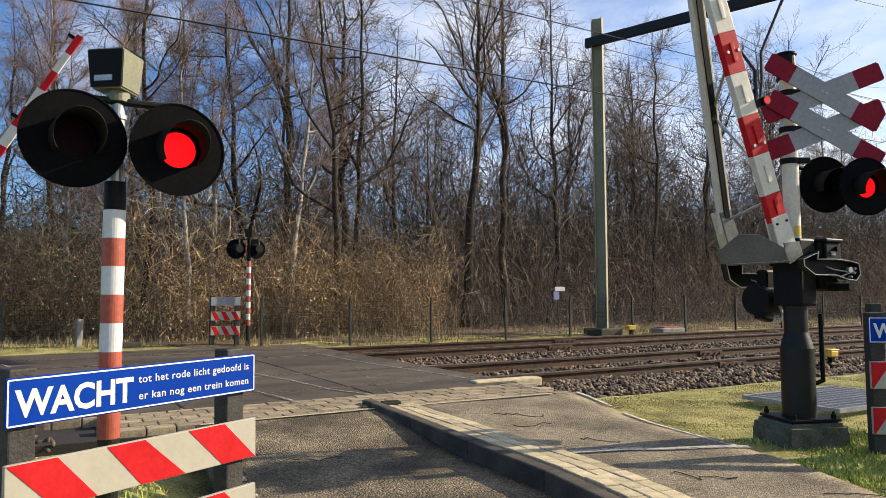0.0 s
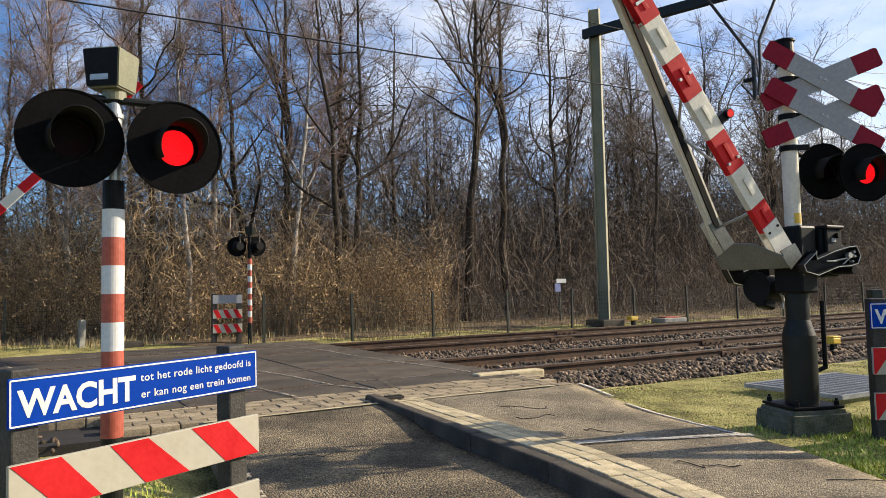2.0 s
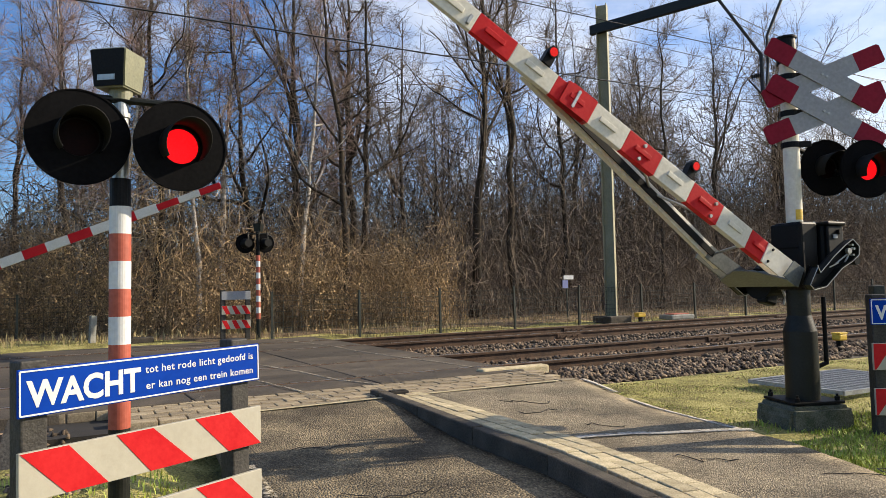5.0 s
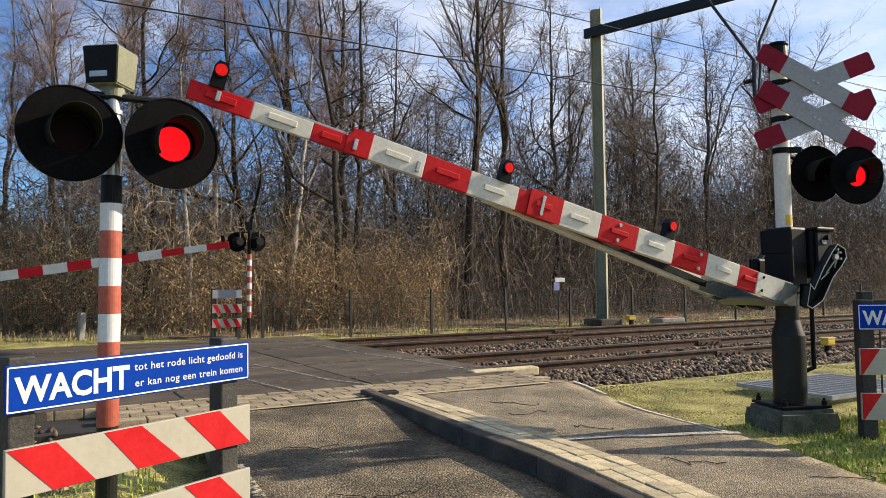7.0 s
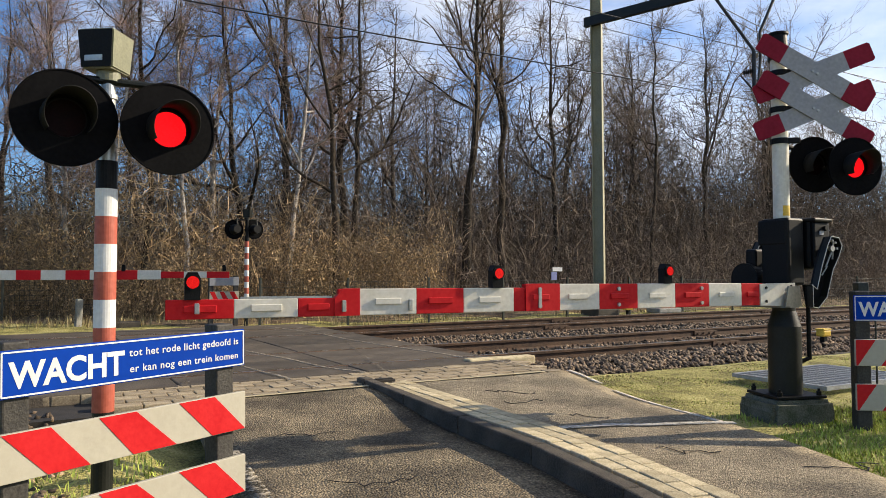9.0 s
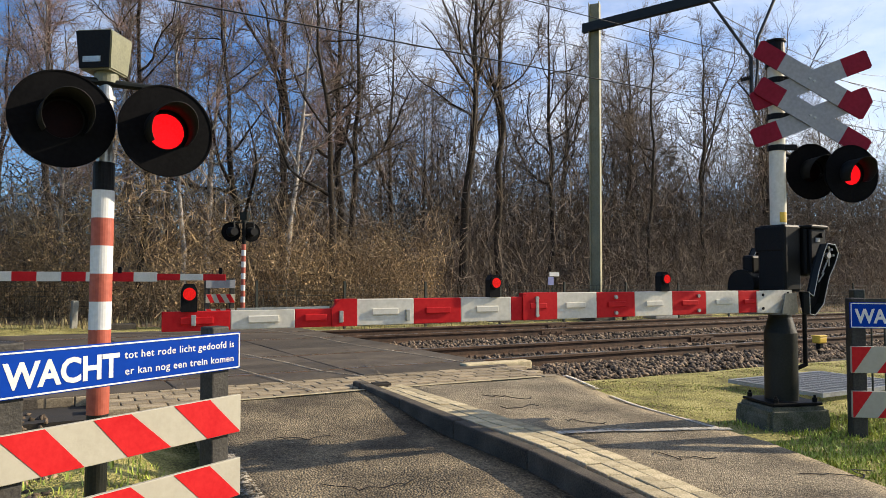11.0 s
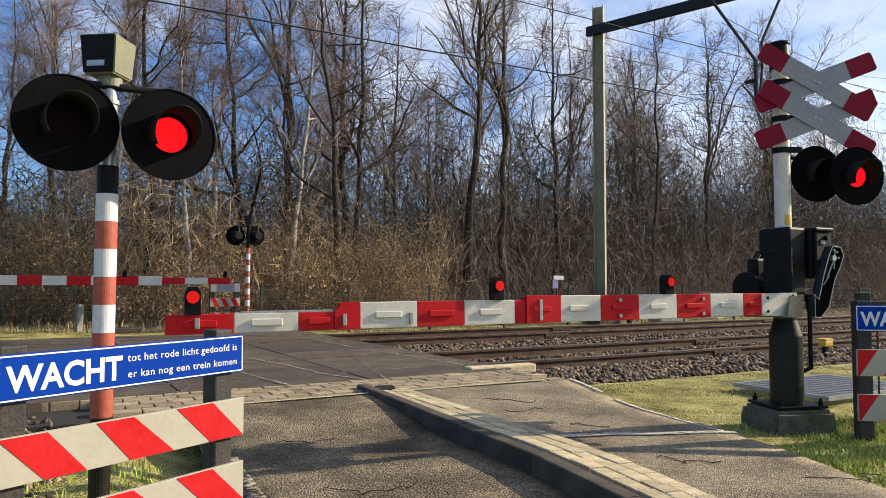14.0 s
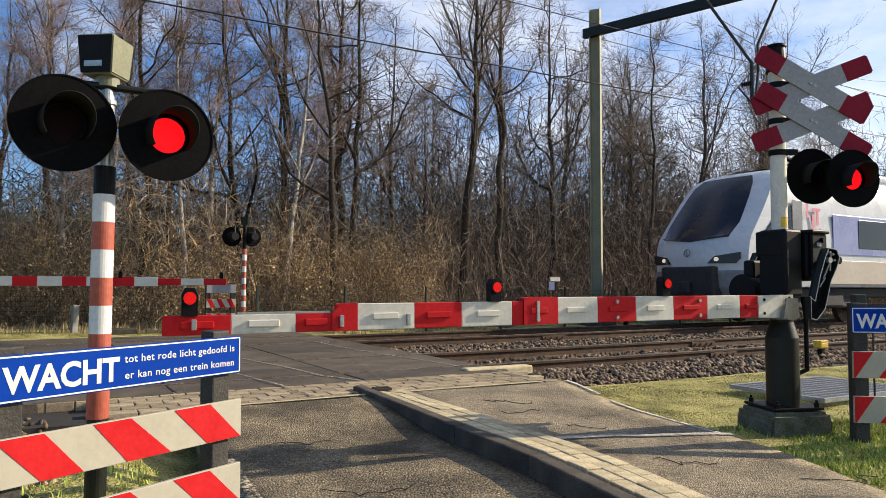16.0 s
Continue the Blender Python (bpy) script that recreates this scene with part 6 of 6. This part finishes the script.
def build_mast():
    t = thing("catenary_mast", site(13.09, 15.15, -0.1), "grey-green steel catenary mast with a cross beam", "catenary mast")
    bm = B()
    box(bm, 0.30, 0.018, 9.0, 0, -0.14, 4.5)
    box(bm, 0.30, 0.018, 9.0, 0, 0.14, 4.5)
    box(bm, 0.016, 0.27, 9.0, 0, 0, 4.5)
    part("column", bm, M["mast"], t, "H-section steel column", pose(0, 0, 0, 0, 0, 40))
    bm = B()
    box(bm, 0.75, 0.75, 0.22, 0, 0, 0.05, bevel=0.03)
    part("footing", bm, M["kerb"], t)
    inv = t.matrix_basis.inverted()
    bm = B()
    a, b = inv @ Vector((4.0, 19.65, 8.2)), inv @ Vector((10.4, 14.35, 8.2))
    d = b - a
    box(bm, d.length, 0.14, 0.26, d.length / 2, 0, 0, m=Matrix.Translation(a) @ pose(0, 0, 0, 0, 0, math.degrees(math.atan2(d.y, d.x))))
    # near-black paint here stands for the shadow under the beam
    part("cross_beam", bm, M["dgreen"], t, "long steel cross beam, coloured dark for its shadowed underside")
    h = thing("wire_hanger", pose(8.4, 16.0, 8.15), "dark steel wire hanger with insulator below the beam", "wire hanger")
    inv = h.matrix_basis.inverted()
    P = [Vector(q) for q in ((6.22, 15.5, 7.2), (6.95, 15.5, 6.03), (7.52, 15.5, 7.3), (7.1, 15.5, 6.45), (6.95, 15.5, 5.1), (7.1, 15.5, 5.85))]
    bm = B()
    up = Vector((-0.55, 0.3, 0.95))
    for a, b, r in ((P[0] + up, P[1], 0.035), (P[2] + Vector((0.45, 0.3, 0.95)), P[3], 0.035), (P[1], P[4], 0.045), (P[3], P[5], 0.035), (P[5], P[4] + Vector((0.08, 0, 0.1)), 0.03), (P[4], P[4] + Vector((-0.3, 0, 0.35)), 0.02)):
        rod(bm, inv @ a, inv @ b, r, n=8)
    part("hanger", bm, M["wire"], h)
    bm = B()
    for i in range(6):
        q = P[4] + Vector((-0.22 + 0.045 * i, 0, 0.42 + 0.01 * i))
        rod(bm, inv @ q, inv @ (q + Vector((0.03, 0, 0.005))), 0.055, 0.03, n=10)
    part("insulator", bm, M["black"], h)

    def wire(a, b, sag, r, label):
        p = np.array([(*(np.array(a) + (np.array(b) - a) * t - np.array([0, 0, 4 * sag * t * (1 - t)])), r) for t in np.linspace(0, 1, 25)])
        v, f = tubes([p], 5)
        raw("overhead_wire", v, f, M["wire"], label, "overhead wire")

    wire((*flat(-40, 13.1), 6.0), (*flat(13.5, 13.1), 5.95), 0.0, 0.016, "dark overhead line wire above the far track")
    wire((*flat(13.5, 13.1), 5.95), (*flat(80, 13.1), 5.9), 0.0, 0.012, "dark overhead line wire above the far track")
    wire((*flat(-10, 13.1), 7.9), (*flat(80, 13.1), 7.6), 0.5, 0.012, "thin carrying wire above the far track")
    for a, b, s in (((6.3, 15.5, 7.0), (22, 34, 11.2), 0.4), ((6.2, 15.5, 6.9), (22, 34, 10.4), 0.3), ((9.5, 16, 7.9), (24, 30, 13.5), 0.3), ((3.0, 24, 9.6), (24, 36, 10.0), 0.2), ((4.3, 19.6, 8.1), (30, 40, 10.8), 0.3)):
        wire(a, b, s, 0.011, "thin overhead wire against the sky")


# ---- train ----
def train():
    t = thing("passenger_train", track_site(14.15, 12.115), "white electric passenger train with a sloping black windscreen", "train")
    levels = (0.62, 0.95, 1.35, 1.7, 2.05, 2.22, 2.55, 2.9, 3.25, 3.6, 3.8, 3.95, 4.03, 4.06)
    setback = (0.30, 0.08, 0.02, 0.0, 0.06, 0.14, 0.40, 0.68, 0.96, 1.26, 1.50, 1.85, 2.35, 3.0)
    widths = (1.30, 1.36, 1.40, 1.41, 1.41, 1.41, 1.40, 1.38, 1.35, 1.28, 1.20, 1.05, 0.80, 0.60)

    def nose(k, f):
        y = f * widths[k]
        return setback[k] + 0.42 * abs(y / 1.4) ** 2.6, y, levels[k]

    bm = B()
    cols = [-1 + i / 8 for i in range(17)]
    rows = [[bm.verts.new(nose(k, f)) for f in cols] for k in range(len(levels))]
    for p, q in zip(rows, rows[1:]):
        for i in range(16):
            bm.faces.new((p[i], p[i + 1], q[i + 1], q[i]))
    for side in (0, 16):
        back = [bm.verts.new((23.0, r[side].co.y, max(r[side].co.z, 0.96 + 0.02 * i))) for i, r in enumerate(rows)]
        mid = [bm.verts.new((2.3, r[side].co.y, max(r[side].co.z, 0.96 + 0.02 * i))) for i, r in enumerate(rows)]
        for k in range(len(rows) - 1):
            bm.faces.new((rows[k][side], rows[k + 1][side], mid[k + 1], mid[k]))
            bm.faces.new((mid[k], mid[k + 1], back[k + 1], back[k]))
        if side == 0:
            ends = (back[-1], mid[-1])
    top = rows[-1]
    bm.faces.new([*top, mid[-1], ends[1]])
    bm.faces.new((ends[1], mid[-1], back[-1], ends[0]))
    bmesh.ops.recalc_face_normals(bm, faces=list(bm.faces))
    shell = part("car_body", bm, M["body"], t, "glossy white car body", smooth=True)
    md = shell.modifiers.new("edge", "EDGE_SPLIT")
    md.split_angle = radians(45)
    bm = B()
    wide = {4: 0.0, 5: 0.70, 6: 0.76, 7: 0.74, 8: 0.72, 9: 0.69, 10: 0.62}
    grid = []
    for k, w in wide.items():
        line_k = []
        for i in range(13):
            f = w * (-1 + i / 6)
            x, y, z = nose(k, f)
            line_k.append((x - 0.022, y, z + 0.010))
        grid.append(line_k)
    grid[0] = [(nose(4, 0.7 * (-1 + i / 6))[0] - 0.016, 0.7 * (-1 + i / 6) * 1.41, 2.215 - 0.13 * (1 - abs(-1 + i / 6))) for i in range(13)]
    vv = [[bm.verts.new(p) for p in r] for r in grid]
    for p, q in zip(vv, vv[1:]):
        for i in range(12):
            bm.faces.new((p[i], p[i + 1], q[i + 1], q[i]))
    ret = bmesh.ops.extrude_face_region(bm, geom=list(bm.faces))
    for v in ret["geom"]:
        if isinstance(v, bmesh.types.BMVert):
            v.co.x += 0.10
            v.co.z -= 0.05
    part("windscreen", bm, M["glass"], t, "large sloping black windscreen", smooth=True).modifiers.new("edge", "EDGE_SPLIT").split_angle = radians(40)
    for s in (-1, 1):
        bm = B()
        prism(bm, [(-0.38, -0.11), (0.28, -0.12), (0.40, 0.0), (0.40, 0.15), (-0.2, 0.07)], -0.04, 0.04, m=pose(0.15, s * 0.93, 1.64, 0, 0, 90 - s * 20) if s > 0 else pose(0.15, s * 0.93, 1.64, 0, 0, 90 + 20) @ Matrix.Diagonal((-1, 1, 1, 1)))
        hl = part("headlight", bm, M["glass"], t, "dark swept headlight unit")
        bm = B()
        rod(bm, (0.08, s * 0.80, 1.63), (0.022, s * 0.80, 1.63), 0.05, n=14)
        part("beam_lamp", bm, M["headlamp"], hl)
    bm = B()
    rod(bm, (0.10, 0.98, 1.12), (0.055, 0.98, 1.12), 0.085, n=14)
    part("tail_lamp", bm, M["tail"], t, "red lamp")
    bm = B()
    lo_rows = [[bm.verts.new((nose(k, f)[0] - 0.03, nose(k, f)[1] * 1.004, z)) for f in cols] for k, z in ((0, 0.3), (0, 0.62), (1, 0.95), (2, 1.30), (2, 1.36))]
    for p, q in zip(lo_rows, lo_rows[1:]):
        for i in range(16):
            bm.faces.new((p[i], p[i + 1], q[i + 1], q[i]))
    ret = bmesh.ops.extrude_face_region(bm, geom=list(bm.faces))
    for v in ret["geom"]:
        if isinstance(v, bmesh.types.BMVert):
            v.co.x += 0.5
            v.co.y *= 0.99
    part("front_skirt", bm, M["grey"], t, "dark grey front skirt")
    bm = B()
    box(bm, 0.4, 1.6, 0.72, 0.12, 0, 1.10, bevel=0.05)
    box(bm, 0.25, 0.36, 0.3, -0.10, 0, 0.95, bevel=0.04)
    box(bm, 0.5, 2.2, 0.3, 0.4, 0, 0.35, bevel=0.05)
    part("coupler", bm, M["dark"], t, "black coupler recess")
    bm = B()
    ring(bm, (-0.02, 0.0, 1.80), (-1, 0, 0.25), 0.10, 0.082, 0.02, 24)
    box(bm, 0.012, 0.022, 0.13, -0.035, 0.0, 1.80)
    part("emblem", bm, M["grey"], t, "round grey emblem")
    # flank: window band, windows, door, skirt, bogies
    for s in (-1, 1):
        y = s * 1.425
        bm = B()
        box(bm, 19.0, 0.02, 1.05, 13.4, y, 2.35, bevel=0.005)
        band = part("window_band", bm, M["band"], t, "lilac-blue window band")
        bm = B()
        box(bm, 19.4, 0.02, 0.62, 13.2, y, 1.36, bevel=0.005)
        part("lower_band", bm, M["lowband"], t, "beige lower band")
        for i in range(9):
            bm = B()
            box(bm, 1.45, 0.02, 0.78, 5.8 + 1.95 * i, y + s * 0.012, 2.40, bevel=0.008)
            part("window", bm, M["glass"], band, "tinted window")
        bm = B()
        prism(bm, [(1.15, 2.15), (1.95, 2.0), (2.1, 2.25), (2.1, 2.95), (1.85, 3.0), (1.1, 2.35)], y - 0.012, y + 0.012)
        part("cab_window", bm, M["glass"], t, "slanting cab side window")
        bm = B()
        box(bm, 0.42, 0.02, 0.8, 2.35, y, 2.75, bevel=0.01)
        part("cab_door", bm, M["grey"], t, "grey cab door")
        if s < 0:
            for i, (x, z, h, w) in enumerate(((2.75, 2.95, 0.45, 0.08), (3.0, 2.55, 0.55, 0.10), (3.2, 2.75, 0.40, 0.09), (3.3, 2.1, 0.75, 0.08), (3.05, 2.25, 0.10, 0.4), (3.15, 2.95, 0.08, 0.35), (3.1, 1.75, 0.4, 0.07))):
                bm = B()
                box(bm, w, 0.008, h, x, y - 0.012, z)
                part("spray_mark", bm, M["pink"], t, "pink sprayed mark", None)
    bm = B()
    box(bm, 15.0, 2.0, 0.3, 14.5, 0, 4.1, bevel=0.1)
    part("roof_gear", bm, M["body"], t, "white roof equipment covers")
    bm = B()
    box(bm, 21.0, 2.3, 0.30, 12.3, 0, 0.82, bevel=0.05)
    part("underframe", bm, M["dark"], t)
    for x in (4.2, 19.5):
        bm = B()
        box(bm, 3.3, 2.3, 0.28, x, 0, 0.55, bevel=0.05)
        box(bm, 0.9, 2.5, 0.35, x, 0, 0.62, bevel=0.05)
        bogie = part("bogie", bm, M["dark"], t, "dark bogie")
        for dx in (-1.25, 1.25):
            for s in (-1, 1):
                bm = B()
                rod(bm, (x + dx, s * 0.68, 0.44), (x + dx, s * 0.82, 0.44), 0.43, n=28)
                rod(bm, (x + dx, s * 0.82, 0.44), (x + dx, s * 1.1, 0.44), 0.14, 0.12, n=16)
                part("wheel", bm, M["rail"], bogie)
    return t


build_ground()
build_wood_floor()
build_roads()
build_tracks()
build_ballast()
build_deck()
near_post, near_lens = signal_post(site(0.142, 3.557), "red and white striped post with two hooded red lamps")
right_lens = barrier_post()
guard_near = guard(pose(-1.338, 2.096, 0.19, 0, -0.75, 55.0), "blue waiting notice above red-striped cream boards on dark posts", 1.135, 0.675, ground=-0.52)
guard_near.scale = (0.8, 0.8, 0.8)
guard_right = guard(pose(2.92, 5.0, 0, 0, 0, -6.0), "blue waiting notice above striped boards on dark posts by the grass", 1.135, 0.81, mirror=True, ground=-0.3)
far_post, far_lens = signal_post(site(3.41, 15.5, 0.0, 180), "distant striped signal post seen from behind", lift=0.36, bands=11, dark=True)
guard_far = guard(pose(-5.1, 15.0, 0.1, 0, 0, 28.4), "small striped guard boards on dark posts beyond the tracks", 0.62, 0.86, grey=True)
PIVOT = (5.075, 3.41, 1.115, -6.0)
arm_near = barrier_arm("barrier_boom", site(*PIVOT), "red and white barrier boom swinging down across the road")
FAR_PIVOT = (-10.316, 13.0, 1.008, 0, 0, 192.5)
far_drive = thing("barrier_post", pose(*FAR_PIVOT[:2], 0), "black barrier drive post beyond the tracks", "barrier post")
bm = B()
rod(bm, (0.1, 0.1, -0.3), (0.1, 0.1, 0.75), 0.12, n=24)
part("column", bm, M["dgreen"], far_drive)
bm = B()
box(bm, 0.34, 0.3, 0.5, 0.1, 0.1, 1.0, bevel=0.03)
part("machine_body", bm, M["black"], far_drive)
arm_far = barrier_arm("barrier_boom", pose(*FAR_PIVOT), "distant red and white barrier boom beyond the tracks", far=True)
t_train = train()
build_mast()
build_fence()
build_small()
build_woods()
build_grass()
build_pavers()


def motions():
    down = [(0, 71.35), (0.75, 64.95), (1.5, 58.3), (2.5, 51.1), (3.5, 43.9), (4.0, 40.3), (5.25, 30.3), (6.5, 19.65), (7.0, 15.45), (7.5, 11.25), (8.0, 7.15), (8.5, 3.25), (8.8, 1.1), (9.1, -0.4), (9.6, -0.7), (16, -0.7)]
    walk(arm_near, [(t, site(*PIVOT) @ pose(0, 0, 0, 0, a, 0)) for t, a in down])
    far_rows = [(0, 59.8), (1.0, 52.6), (2.0, 45.3), (3.5, 31.5), (5.0, 21.0), (6.5, 12.0), (7.0, 8.5), (7.5, 5.2), (8.0, 2.0), (8.4, 0.3), (8.8, 0.0), (16, 0.0)]
    walk(arm_far, [(t, pose(*FAR_PIVOT) @ pose(0, 0, 0, 0, a, 0)) for t, a in far_rows])
    walk(t_train, [(t, track_site(14.15 + 38.0 * (16 - t), 12.115)) for t in (0, 4, 8, 12, 14, 15, 15.5, 16)])

    # the lamps flash in turn: each lens turns its lit or its dark face forwards
    def flashing(lens, left):
        base = lens.matrix_basis.copy()
        rows = [(0.0, base @ pose(0, 0, 0, 0, 0, 180.0 if left else 0.0))]
        angle = 180.0 if left else 0.0
        for k in range(24):
            for f0 in (round((0.385 + 0.665 * k) * FPS), round((0.60 + 0.665 * k) * FPS) - 1):
                if f0 > 480:
                    continue
                f0 = min(f0, 476)
                for i in range(4):
                    rows.append(((f0 + i) / FPS, base @ pose(0, 0, 0, 0, 0, angle + 60.0 * i)))
                angle += 180.0
        rows = [r for r in rows if r[0] < 15.999]
        rows.append((16.0, base @ pose(0, 0, 0, 0, 0, angle)))
        walk(lens, rows)

    for pair in (near_lens, right_lens):
        flashing(pair[0], True)
        flashing(pair[1], False)


motions()
